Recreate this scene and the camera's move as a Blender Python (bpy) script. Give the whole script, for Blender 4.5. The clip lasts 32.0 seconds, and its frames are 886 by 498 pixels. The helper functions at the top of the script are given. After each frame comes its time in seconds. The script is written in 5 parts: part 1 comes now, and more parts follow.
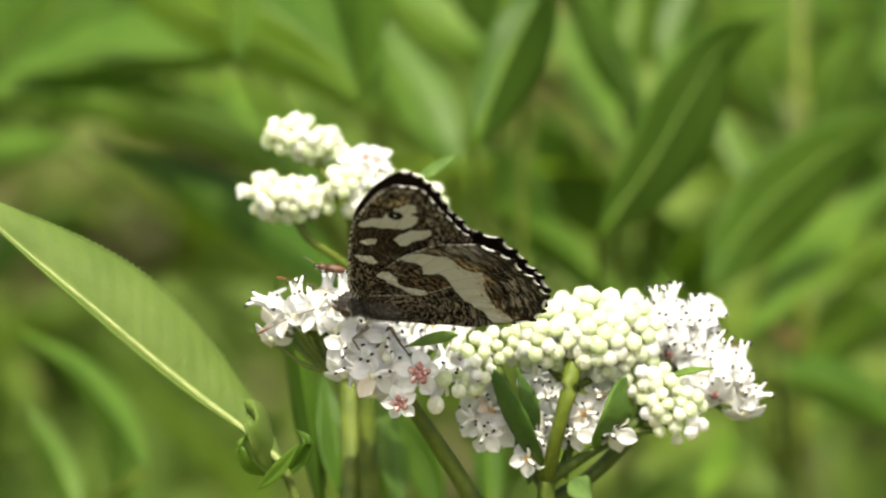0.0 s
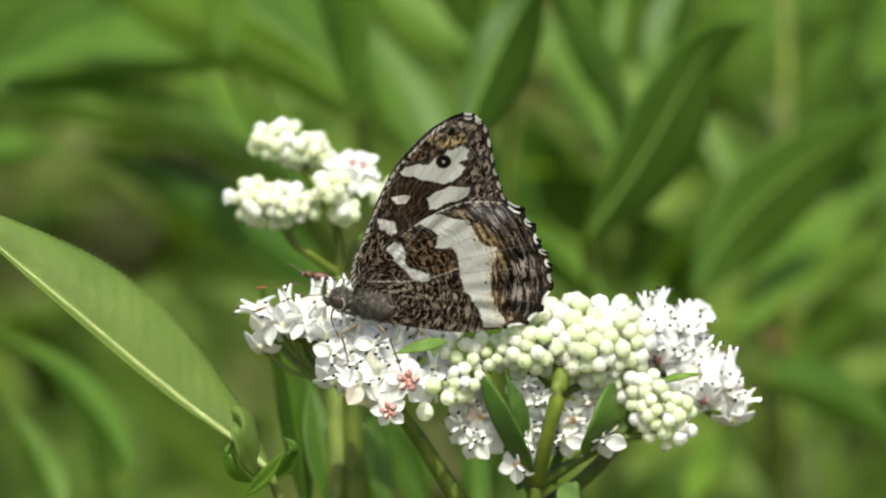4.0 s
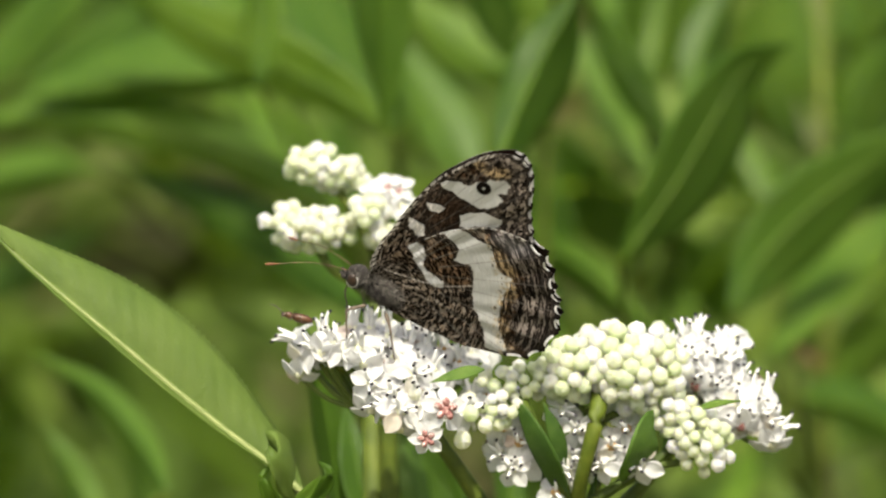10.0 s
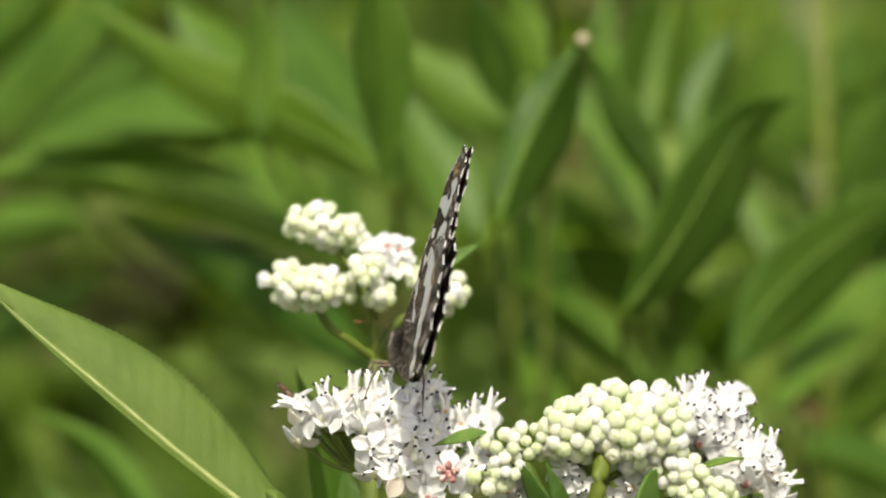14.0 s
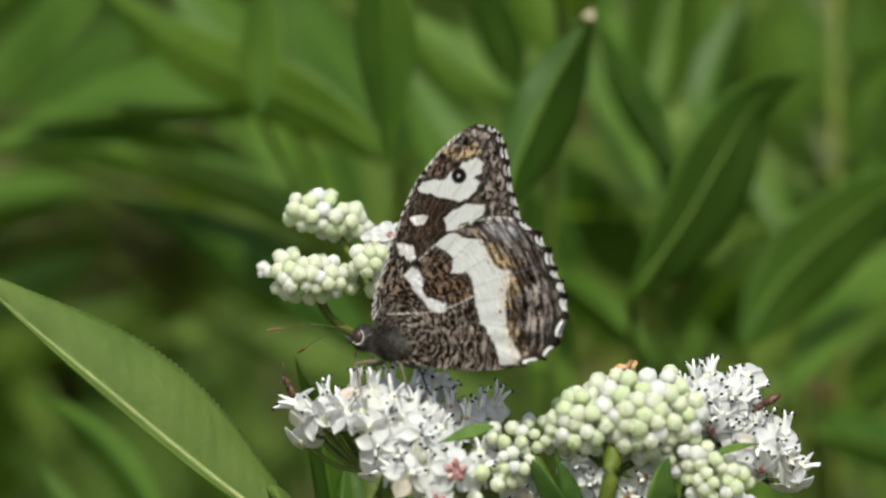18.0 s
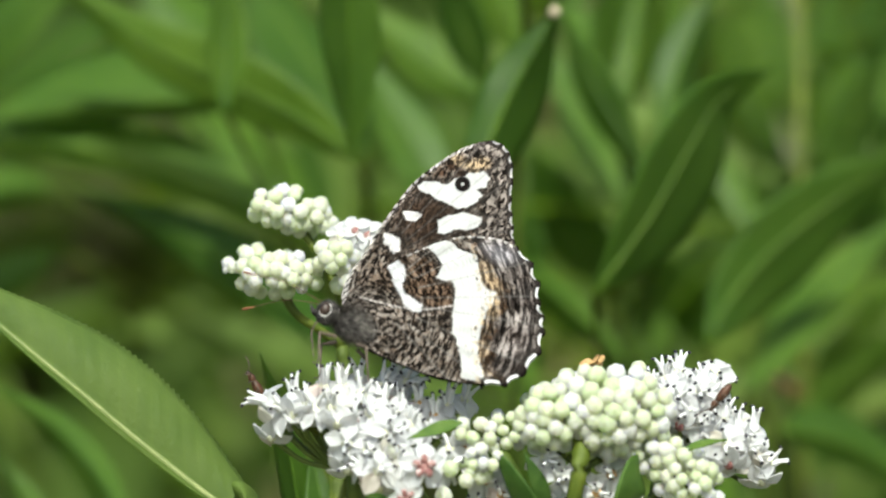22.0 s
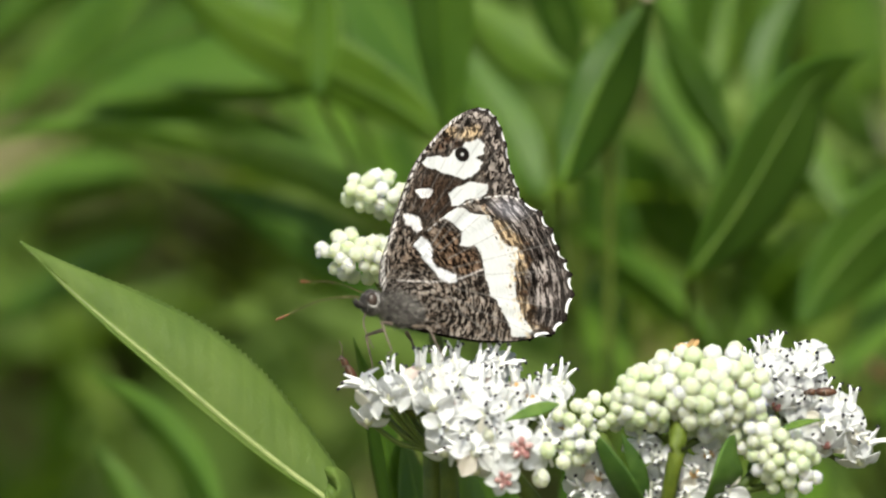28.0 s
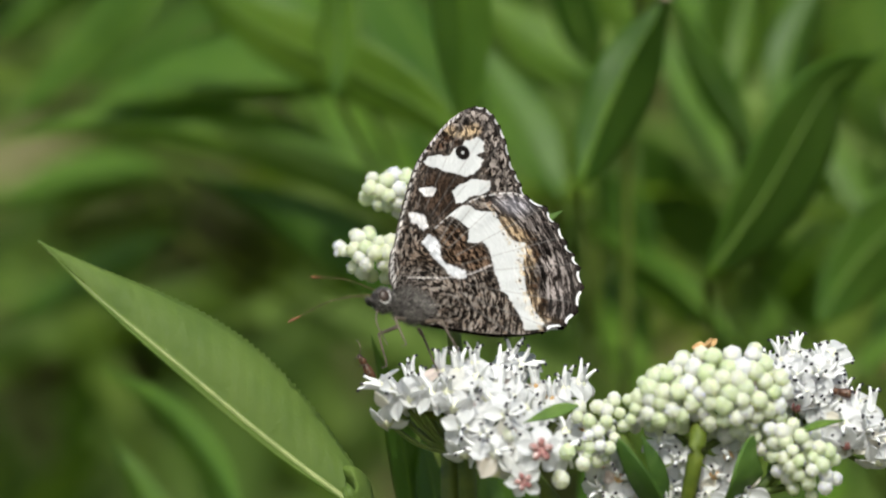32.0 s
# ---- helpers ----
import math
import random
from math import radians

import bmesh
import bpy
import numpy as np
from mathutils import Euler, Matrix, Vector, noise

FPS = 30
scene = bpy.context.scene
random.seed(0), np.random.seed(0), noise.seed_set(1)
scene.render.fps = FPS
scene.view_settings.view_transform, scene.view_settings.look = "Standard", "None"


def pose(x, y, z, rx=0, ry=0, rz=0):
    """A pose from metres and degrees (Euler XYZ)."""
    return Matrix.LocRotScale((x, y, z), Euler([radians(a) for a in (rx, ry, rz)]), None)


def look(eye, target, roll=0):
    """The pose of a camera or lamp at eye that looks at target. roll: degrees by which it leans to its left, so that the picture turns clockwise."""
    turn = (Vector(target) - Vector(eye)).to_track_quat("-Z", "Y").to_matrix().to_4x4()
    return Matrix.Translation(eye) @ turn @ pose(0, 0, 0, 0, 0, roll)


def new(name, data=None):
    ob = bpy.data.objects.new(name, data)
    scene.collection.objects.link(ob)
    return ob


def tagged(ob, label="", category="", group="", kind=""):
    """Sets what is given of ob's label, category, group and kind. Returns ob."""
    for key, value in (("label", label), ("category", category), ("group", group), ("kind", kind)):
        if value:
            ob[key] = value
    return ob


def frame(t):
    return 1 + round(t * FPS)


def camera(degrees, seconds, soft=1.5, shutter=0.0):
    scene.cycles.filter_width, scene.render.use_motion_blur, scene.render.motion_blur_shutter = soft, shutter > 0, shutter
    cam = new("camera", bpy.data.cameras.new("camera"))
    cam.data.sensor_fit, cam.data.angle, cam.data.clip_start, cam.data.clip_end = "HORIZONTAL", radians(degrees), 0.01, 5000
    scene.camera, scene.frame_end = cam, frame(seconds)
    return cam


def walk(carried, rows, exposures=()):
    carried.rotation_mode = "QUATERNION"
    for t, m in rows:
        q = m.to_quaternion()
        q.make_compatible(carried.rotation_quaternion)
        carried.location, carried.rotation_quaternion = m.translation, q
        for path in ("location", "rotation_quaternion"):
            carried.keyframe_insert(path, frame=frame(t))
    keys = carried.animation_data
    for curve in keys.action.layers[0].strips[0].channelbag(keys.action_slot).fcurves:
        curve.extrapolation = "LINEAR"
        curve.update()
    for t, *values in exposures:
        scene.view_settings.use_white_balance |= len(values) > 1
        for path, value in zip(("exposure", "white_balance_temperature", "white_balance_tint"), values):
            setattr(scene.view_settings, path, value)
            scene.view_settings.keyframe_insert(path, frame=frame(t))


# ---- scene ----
# ------------------------------------------------------------------ camera
DIST = 0.9056            # from the lens to the flowers
EYE_Z = 1.0              # height of the lens above the ground
UNIT = 1 / 11000         # one unit of the drawing plan at the flowers, in metres
EYE = Vector((0, -DIST, EYE_Z))
cam = camera(9.0, 32.0, soft=2.1)
cam.data.dof.use_dof = True
cam.data.dof.focus_distance = 0.891
cam.data.dof.aperture_fstop = 11.5

# seconds, how far the lens has come forward and up
CREEP = [(0, 0, 0), (3.5, 0, 0.003), (6, 0, 0.006), (13.5, 0, 0.012), (14.5, 0.0135, 0.020), (15.5, 0.027, 0.028), (32, 0.027, 0.028)]
ANCHOR = Vector(((520 - 784) * UNIT * (1 + 0.024 / DIST), 0.024, EYE_Z + (441 - 450) * UNIT * (1 + 0.024 / DIST)))
FOCAL = DIST / UNIT


def lens_at(t):
    rows = np.array(CREEP)
    return EYE + Vector((0, np.interp(t, rows[:, 0], rows[:, 1]), np.interp(t, rows[:, 0], rows[:, 2])))


def aim(t, dx, dy):
    """The lens at t, turned so that the rear flower head lies dx, dy from its place on the plan."""
    eye = lens_at(t)
    k = (ANCHOR.y - eye.y) / FOCAL
    return look(eye, ANCHOR + Vector(((264 - dx) * k, 0, (9 + dy) * k)))


def seen(t, px, py, y=0.0):
    """The place, y metres behind the flowers, that lies at px, py of the plan as seen at t."""
    eye = lens_at(t)
    d, a = y - eye.y, ANCHOR.y - eye.y
    return Vector((eye.x + d * ((ANCHOR.x - eye.x) / a + (px - 520) / FOCAL), y, eye.z + d * ((ANCHOR.z - eye.z) / a - (py - 450) / FOCAL)))


SWING = [(0, 22, -143), (0.5, 29, -157), (1, 16, -181), (1.5, 26, -178), (2, 7, -146), (2.5, 12, -150), (3, 9, -150), (3.5, -2, -141),
         (5.5, -2, -110), (6, -11, -101), (6.5, -3, -101), (7, 0, -107), (7.5, 0, -108), (8, 7, -82), (8.5, 33, -94), (9, 69, -90),
         (9.5, 75, -108), (10, 61, -90), (10.5, 41, -82), (11, 49, -75), (11.5, 46, -81), (12, 69, -55), (12.5, 90, -58), (13, 85, -23),
         (13.5, 66, 4), (15.5, 50, 16), (16, 73, 13), (16.5, 29, 19), (17, 24, 33), (17.5, 49, 7), (18, 62, -4), (18.5, 39, 7), (19, 0, 0)]
SWING += [(19.5, 55, -3), (20, 59, -4), (20.5, 53, -9), (21, 39, -13), (21.5, -5, -24), (22, 0, -12), (22.5, 38, -35), (23, 111, -44),
          (23.5, 125, -39), (24, 101, -32), (24.5, 87, -23), (25, 102, -47), (25.5, 154, -42), (27.5, 171, -41), (28, 165, -39),
          (28.5, 162, -29), (29, 171, -44), (29.5, 200, -56), (30, 211, -58), (30.5, 188, -33), (31, 212, -36), (31.5, 220, -38), (32, 197, -41)]
walk(cam, [(t, aim(t, dx, dy)) for t, dx, dy in SWING],
     exposures=[(0, 0.88, 7150, 2), (1, 0.47, 6750, -3), (2, 0.55, 6350, -4), (3, 0.67, 6400, -3), (6, 0.29, 7050, 4), (7, 0.42, 7150, 5), (8, 0.27, 7150, 5), (9, 0.3, 6950, 3), (10, 0.55, 7000, 4), (11, 0.6, 7100, 5), (12, 0.78, 7050, 5), (13, 0.4, 6950, 4), (16, 0.62, 7050, 5), (17, -0.07, 6450, 3), (18, -0.05, 6350, 1), (19, 0.18, 6300, -1), (21, 0.33, 6180, -1), (23, 0.27, 6180, -2), (25, 0.32, 6200, -2), (28, 0.3, 6450, 1), (29, 0.1, 6550, 4), (30, -0.17, 6250, 4), (32, 0.03, 6200, 3)])

# ------------------------------------------------------------------ light
world = bpy.data.worlds.new("sky")
scene.world = world
world.use_nodes = True
wn = world.node_tree
sky = wn.nodes.new("ShaderNodeTexSky")
sky.sky_type, sky.sun_disc = "NISHITA", False
sky.sun_elevation, sky.sun_rotation = radians(51), radians(177)
sky.air_density, sky.dust_density, sky.ozone_density = 0.7, 4.0, 0.5
wn.links.new(sky.outputs[0], wn.nodes["Background"].inputs[0])
wn.nodes["Background"].inputs[1].default_value = 0.17
sun = new("sun", bpy.data.lights.new("sun", "SUN"))
sun.data.energy, sun.data.angle, sun.data.color = 4.2, radians(0.5), (1.0, 0.95, 0.86)
SUN_AT = Vector((0.03, -0.63, 0.775))
sun.matrix_world = look(SUN_AT * 5, (0, 0, 0))


# ------------------------------------------------------------------ small tools
def P(px, py, y=0.0):
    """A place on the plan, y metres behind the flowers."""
    k = UNIT * (1 + y / DIST)
    return Vector(((px - 784) * k, y, EYE_Z + (441 - py) * k))


def mesh_of(name, verts, faces, material=None, smooth=True):
    me = bpy.data.meshes.new(name)
    me.from_pydata([tuple(v) for v in verts], [], faces)
    if smooth:
        me.polygons.foreach_set("use_smooth", [True] * len(me.polygons))
    if material:
        me.materials.append(material)
    me.update()
    return me


def piece(name, me, parent=None, m=None, label=""):
    ob = new(name, me)
    ob.parent = parent
    if m is not None:
        ob.matrix_basis = m
    return tagged(ob, label)


def empty(name, at, label, category, group="", kind=""):
    ob = new(name)
    ob.empty_display_size = 0.005
    ob.matrix_basis = Matrix.Translation(at)
    return tagged(ob, label, category, group, kind)


def basis(x, z, at=(0, 0, 0)):
    """A pose whose x axis lies along x and whose z axis lies near z."""
    x = Vector(x).normalized()
    z = Vector(z)
    y = z.cross(x)
    if y.length < 1e-6:
        y = Vector((0, 1, 0.01)).cross(x)
    y.normalize()
    z = x.cross(y)
    m = Matrix((x, y, z)).transposed().to_4x4()
    m.translation = at
    return m


def smooth_line(points, n=6):
    """A Catmull-Rom line through the points."""
    pts = [Vector(p) for p in points]
    ext = [pts[0] * 2 - pts[1]] + pts + [pts[-1] * 2 - pts[-2]]
    out = []
    for i in range(1, len(ext) - 2):
        a, b, c, d = ext[i - 1:i + 3]
        for j in range(n):
            t = j / n
            out.append(0.5 * ((2 * b) + (c - a) * t + (2 * a - 5 * b + 4 * c - d) * t * t + (3 * b - a - 3 * c + d) * t ** 3))
    return out + [pts[-1]]


def tube(points, radii, sides=8, n=5):
    """Verts and faces of a round stalk through the points, with a radius at each."""
    line = smooth_line(points, n)
    m = len(line) - 1
    verts, faces = [], []
    up = Vector((0.31, 0.22, 0.93))
    for i, p in enumerate(line):
        d = line[min(i + 1, m)] - line[max(i - 1, 0)]
        u = i / m * (len(radii) - 1)
        k = min(int(u), len(radii) - 2)
        r = radii[k] + (radii[k + 1] - radii[k]) * (u - k)
        f = basis(d, up).to_3x3()
        for s in range(sides):
            a = 2 * math.pi * s / sides
            verts.append(p + f @ Vector((0, math.cos(a) * r, math.sin(a) * r)))
    for i in range(m):
        for s in range(sides):
            a, b = i * sides + s, i * sides + (s + 1) % sides
            faces.append((a, b, b + sides, a + sides))
    faces.append(tuple(range(sides))[::-1])
    faces.append(tuple(range(m * sides, (m + 1) * sides)))
    return verts, faces


def ball(rx, ry, rz, seg=12, rings=8, lobes=0, dent=0.0, rough=0.0, seed=0.0):
    """Verts and faces of a rounded body, lobed and uneven if wanted."""
    verts, faces = [(0, 0, rz)], []
    for i in range(1, rings):
        th = math.pi * i / rings
        for j in range(seg):
            ph = 2 * math.pi * j / seg
            k = 1 - dent * (0.5 - 0.5 * math.cos(lobes * ph)) * max(0, math.cos(th)) if lobes else 1
            v = Vector((math.sin(th) * math.cos(ph), math.sin(th) * math.sin(ph), math.cos(th)))
            if rough:
                k += rough * noise.noise(v * 2.3 + Vector((seed, seed, 0)))
            verts.append((v.x * rx * k, v.y * ry * k, v.z * rz * k))
    verts.append((0, 0, -rz))
    for j in range(seg):
        faces.append((0, 1 + j, 1 + (j + 1) % seg))
    for i in range(rings - 2):
        for j in range(seg):
            a, b = 1 + i * seg + j, 1 + i * seg + (j + 1) % seg
            faces.append((a, a + seg, b + seg, b))
    last = len(verts) - 1
    for j in range(seg):
        a, b = 1 + (rings - 2) * seg + j, 1 + (rings - 2) * seg + (j + 1) % seg
        faces.append((a, last, b))
    return verts, faces


def merged(*shapes):
    """Several (verts, faces) as one."""
    verts, faces = [], []
    for v, f in shapes:
        k = len(verts)
        verts += [Vector(p) for p in v]
        faces += [tuple(i + k for i in q) for q in f]
    return verts, faces


def moved(shape, m):
    return [m @ Vector(v) for v in shape[0]], shape[1]


# ------------------------------------------------------------------ materials
def material(name):
    mat = bpy.data.materials.new(name)
    mat.use_nodes = True
    nt = mat.node_tree
    return mat, nt, nt.nodes["Principled BSDF"], nt.nodes["Material Output"]


def nd(nt, kind, **values):
    n = nt.nodes.new(kind)
    for key, value in values.items():
        n.inputs[key.replace("_", " ")].default_value = value
    return n


def ramp(nt, fac, stops):
    r = nt.nodes.new("ShaderNodeValToRGB")
    while len(r.color_ramp.elements) < len(stops):
        r.color_ramp.elements.new(0.5)
    for e, (pos, col) in zip(r.color_ramp.elements, stops):
        e.position, e.color = pos, (*col, 1)
    nt.links.new(fac, r.inputs[0])
    return r.outputs[0]


def mixed(nt, kind, fac, a, b):
    m = nt.nodes.new("ShaderNodeMixRGB")
    m.blend_type = kind
    for sock, v in zip(m.inputs, (fac, a, b)):
        if isinstance(v, (int, float)):
            sock.default_value = v
        elif isinstance(v, tuple):
            sock.default_value = (*v, 1)
        else:
            nt.links.new(v, sock)
    return m.outputs[0]


def bumped(nt, bsdf, height, strength, distance):
    b = nd(nt, "ShaderNodeBump", Strength=strength, Distance=distance)
    nt.links.new(height, b.inputs["Height"])
    nt.links.new(b.outputs[0], bsdf.inputs["Normal"])
    return b


def plant_material(name, dark, mid, light, rough=0.5, through_it=0.4, glow=(0.27, 0.43, 0.03), scale=60.0, spread="object", veins=False):
    """A leaf or stalk: uneven green, light passing through it, fine relief."""
    mat, nt, bsdf, out = material(name)
    co = nt.nodes.new("ShaderNodeTexCoord")
    n1 = nd(nt, "ShaderNodeTexNoise", Scale=scale, Detail=4.0, Roughness=0.6)
    nt.links.new(co.outputs["Object"], n1.inputs["Vector"])
    col = ramp(nt, n1.outputs[0], [(0.3, dark), (0.52, mid), (0.75, light)])
    if spread == "object":
        rnd = nt.nodes.new("ShaderNodeObjectInfo").outputs["Random"]
    else:
        rnd = nt.nodes.new("ShaderNodeNewGeometry").outputs["Random Per Island"]
    tint = ramp(nt, rnd, [(0.0, (0.62, 0.70, 0.60)), (0.5, (1.0, 1.0, 1.0)), (1.0, (1.22, 1.12, 0.9))])
    col = mixed(nt, "MULTIPLY", 1.0, col, tint)
    n2 = nd(nt, "ShaderNodeTexNoise", Scale=scale * 14, Detail=3.0)
    nt.links.new(co.outputs["Object"], n2.inputs["Vector"])
    height = n2.outputs[0]
    if veins:
        uv = nt.nodes.new("ShaderNodeUVMap")
        sep = nt.nodes.new("ShaderNodeSeparateXYZ")
        nt.links.new(uv.outputs[0], sep.inputs[0])
        ab = nt.nodes.new("ShaderNodeMath")
        ab.operation = "ABSOLUTE"
        nt.links.new(sep.outputs[1], ab.inputs[0])
        lean = nt.nodes.new("ShaderNodeMath")
        lean.operation = "MULTIPLY_ADD"
        lean.inputs[1].default_value = -0.11
        nt.links.new(ab.outputs[0], lean.inputs[0])
        nt.links.new(sep.outputs[0], lean.inputs[2])
        vec = nt.nodes.new("ShaderNodeCombineXYZ")
        nt.links.new(lean.outputs[0], vec.inputs[0])
        wave = nd(nt, "ShaderNodeTexWave", Scale=6.5, Distortion=0.6, Detail=1.0)
        nt.links.new(vec.outputs[0], wave.inputs["Vector"])
        line = ramp(nt, wave.outputs[1], [(0.0, (1.10, 1.08, 1.04)), (0.06, (1, 1, 1)), (1.0, (0.98, 0.98, 0.98))])
        col = mixed(nt, "MULTIPLY", 1.0, col, line)
        height = mixed(nt, "ADD", 0.25, n2.outputs[0], wave.outputs[0])
    nt.links.new(col, bsdf.inputs["Base Color"])
    bsdf.inputs["Roughness"].default_value = rough
    bsdf.inputs["Specular IOR Level"].default_value = 0.32
    bumped(nt, bsdf, height, 0.35, 0.0006)
    if through_it:
        tr = nt.nodes.new("ShaderNodeBsdfTranslucent")
        nt.links.new(mixed(nt, "MULTIPLY", 1.0, tint, glow), tr.inputs[0])
        mx = nt.nodes.new("ShaderNodeMixShader")
        mx.inputs[0].default_value = through_it
        nt.links.new(bsdf.outputs[0], mx.inputs[1])
        nt.links.new(tr.outputs[0], mx.inputs[2])
        nt.links.new(mx.outputs[0], out.inputs[0])
    return mat


def soft_material(name, stops, scale, rough=0.5, bump=0.3, depth=0.0003, sss=0.0, tint=None, thin=0.0):
    """A plain natural surface with two scales of unevenness."""
    mat, nt, bsdf, out = material(name)
    co = nt.nodes.new("ShaderNodeTexCoord")
    n1 = nd(nt, "ShaderNodeTexNoise", Scale=scale, Detail=5.0, Roughness=0.62)
    nt.links.new(co.outputs["Object"], n1.inputs["Vector"])
    col = ramp(nt, n1.outputs[0], stops)
    if tint:
        rnd = nt.nodes.new("ShaderNodeObjectInfo").outputs["Random"]
        col = mixed(nt, "MULTIPLY", 1.0, col, ramp(nt, rnd, tint))
    nt.links.new(col, bsdf.inputs["Base Color"])
    bsdf.inputs["Roughness"].default_value = rough
    bsdf.inputs["Specular IOR Level"].default_value = 0.3
    if sss:
        bsdf.inputs["Subsurface Weight"].default_value = sss
        bsdf.inputs["Subsurface Radius"].default_value = (0.001, 0.0011, 0.0006)
        bsdf.inputs["Subsurface Scale"].default_value = 1.8
    n2 = nd(nt, "ShaderNodeTexNoise", Scale=scale * 6, Detail=2.0)
    nt.links.new(co.outputs["Object"], n2.inputs["Vector"])
    bumped(nt, bsdf, n2.outputs[0], bump, depth)
    if thin:
        tr = nt.nodes.new("ShaderNodeBsdfTranslucent")
        nt.links.new(col, tr.inputs[0])
        mx = nt.nodes.new("ShaderNodeMixShader")
        mx.inputs[0].default_value = thin
        nt.links.new(bsdf.outputs[0], mx.inputs[1])
        nt.links.new(tr.outputs[0], mx.inputs[2])
        nt.links.new(mx.outputs[0], out.inputs[0])
    return mat


LEAF = plant_material("leaf_green", (0.060, 0.128, 0.014), (0.092, 0.176, 0.021), (0.128, 0.220, 0.032), rough=0.45, through_it=0.5, veins=True)
LEAF_NEAR = plant_material("leaf_green_matt", (0.070, 0.120, 0.024), (0.098, 0.154, 0.034), (0.130, 0.190, 0.050), rough=0.55, through_it=0.35, veins=True, scale=90)
FAR_LEAF = plant_material("far_leaf_green", (0.066, 0.110, 0.018), (0.095, 0.149, 0.025), (0.130, 0.188, 0.038), rough=0.7, spread="island", through_it=0.35, scale=9)
HEDGE = plant_material("hedge_dark", (0.093, 0.087, 0.037), (0.130, 0.123, 0.052), (0.163, 0.153, 0.069), rough=0.7, spread="island", through_it=0.15, scale=6)
STALK = plant_material("stalk_green", (0.047, 0.074, 0.007), (0.078, 0.111, 0.011), (0.118, 0.148, 0.018), through_it=0.0, scale=300)
PALE = plant_material("midrib_pale", (0.16, 0.215, 0.085), (0.21, 0.265, 0.115), (0.26, 0.31, 0.15), through_it=0.0, scale=300)
BRACT = plant_material("bract_green", (0.050, 0.109, 0.017), (0.084, 0.160, 0.025), (0.126, 0.210, 0.042), through_it=0.3, scale=400)
PETAL = soft_material("petal_white", [(0.3, (0.79, 0.79, 0.80)), (0.6, (0.84, 0.84, 0.85)), (0.8, (0.81, 0.80, 0.77))], 700, 0.5, 0.25, 0.0001, thin=0.6,
                      tint=[(0.0, (1.0, 1.0, 1.0)), (0.88, (1.0, 1.0, 0.98)), (0.95, (0.99, 0.95, 0.84)), (1.0, (0.98, 0.86, 0.80))])
BUD = soft_material("bud_cream", [(0.3, (0.69, 0.72, 0.53)), (0.55, (0.75, 0.77, 0.615)), (0.75, (0.79, 0.80, 0.69))], 420, 0.5, 0.35, 0.00012, 0.7, thin=0.45, tint=[(0.0, (0.88, 0.95, 0.82)), (0.6, (1.0, 1.0, 1.0)), (0.85, (1.06, 1.04, 1.2)), (1.0, (1.08, 1.05, 1.35))])
FILAMENT = soft_material("filament_white", [(0.3, (0.68, 0.68, 0.67)), (0.7, (0.76, 0.76, 0.75))], 900)
ANTHER = soft_material("anther_black", [(0.3, (0.012, 0.012, 0.016)), (0.7, (0.045, 0.04, 0.045))], 1500, 0.7)
BUG = soft_material("beetle_brown", [(0.3, (0.03, 0.014, 0.009)), (0.7, (0.11, 0.05, 0.025))], 600, 0.35)
PEDICEL = soft_material("pedicel_green", [(0.3, (0.07, 0.11, 0.02)), (0.7, (0.13, 0.17, 0.04))], 500, 0.5)
TAN = soft_material("faded_tan", [(0.3, (0.36, 0.21, 0.08)), (0.7, (0.56, 0.38, 0.18))], 900, 0.7)
PINK = soft_material("centre_pink", [(0.38, (0.16, 0.05, 0.05)), (0.52, (0.34, 0.17, 0.15)), (0.62, (0.66, 0.55, 0.52))], 1700, 0.5)
THROAT = soft_material("centre_cream", [(0.3, (0.62, 0.62, 0.40)), (0.7, (0.78, 0.78, 0.62))], 1000, 0.5)
FUR = soft_material("fur_dark", [(0.3, (0.014, 0.012, 0.011)), (0.55, (0.036, 0.031, 0.028)), (0.75, (0.11, 0.10, 0.09))], 1500, 0.8, 0.8, 0.0003)
HAIR = soft_material("hair_grey_brown", [(0.35, (0.03, 0.026, 0.023)), (0.65, (0.34, 0.31, 0.28))], 900, 0.6)
LEG = soft_material("leg_brown", [(0.3, (0.05, 0.037, 0.028)), (0.7, (0.17, 0.13, 0.095))], 800, 0.5)
HORN = soft_material("antenna_brown", [(0.3, (0.06, 0.035, 0.02)), (0.7, (0.16, 0.09, 0.05))], 800, 0.5)
CLUB = soft_material("club_orange", [(0.3, (0.12, 0.05, 0.02)), (0.7, (0.28, 0.12, 0.05))], 900, 0.5)
EYE_RING = soft_material("eye_ring_white", [(0.3, (0.45, 0.43, 0.41)), (0.7, (0.66, 0.64, 0.62))], 900, 0.6)
EYE_DARK = soft_material("eye_dark", [(0.3, (0.012, 0.008, 0.006)), (0.7, (0.05, 0.03, 0.02))], 900, 0.35, 0.1)
SHELL = soft_material("shell_cream", [(0.3, (0.34, 0.28, 0.18)), (0.7, (0.50, 0.43, 0.30))], 900, 0.5)
DRY = soft_material("dry_stem_brown", [(0.3, (0.134, 0.118, 0.084)), (0.7, (0.235, 0.210, 0.160))], 120, 0.8)
SOIL = soft_material("ground_earth", [(0.3, (0.06, 0.055, 0.025)), (0.5, (0.11, 0.10, 0.05)), (0.7, (0.10, 0.14, 0.04))], 6, 0.9, 0.6, 0.01)


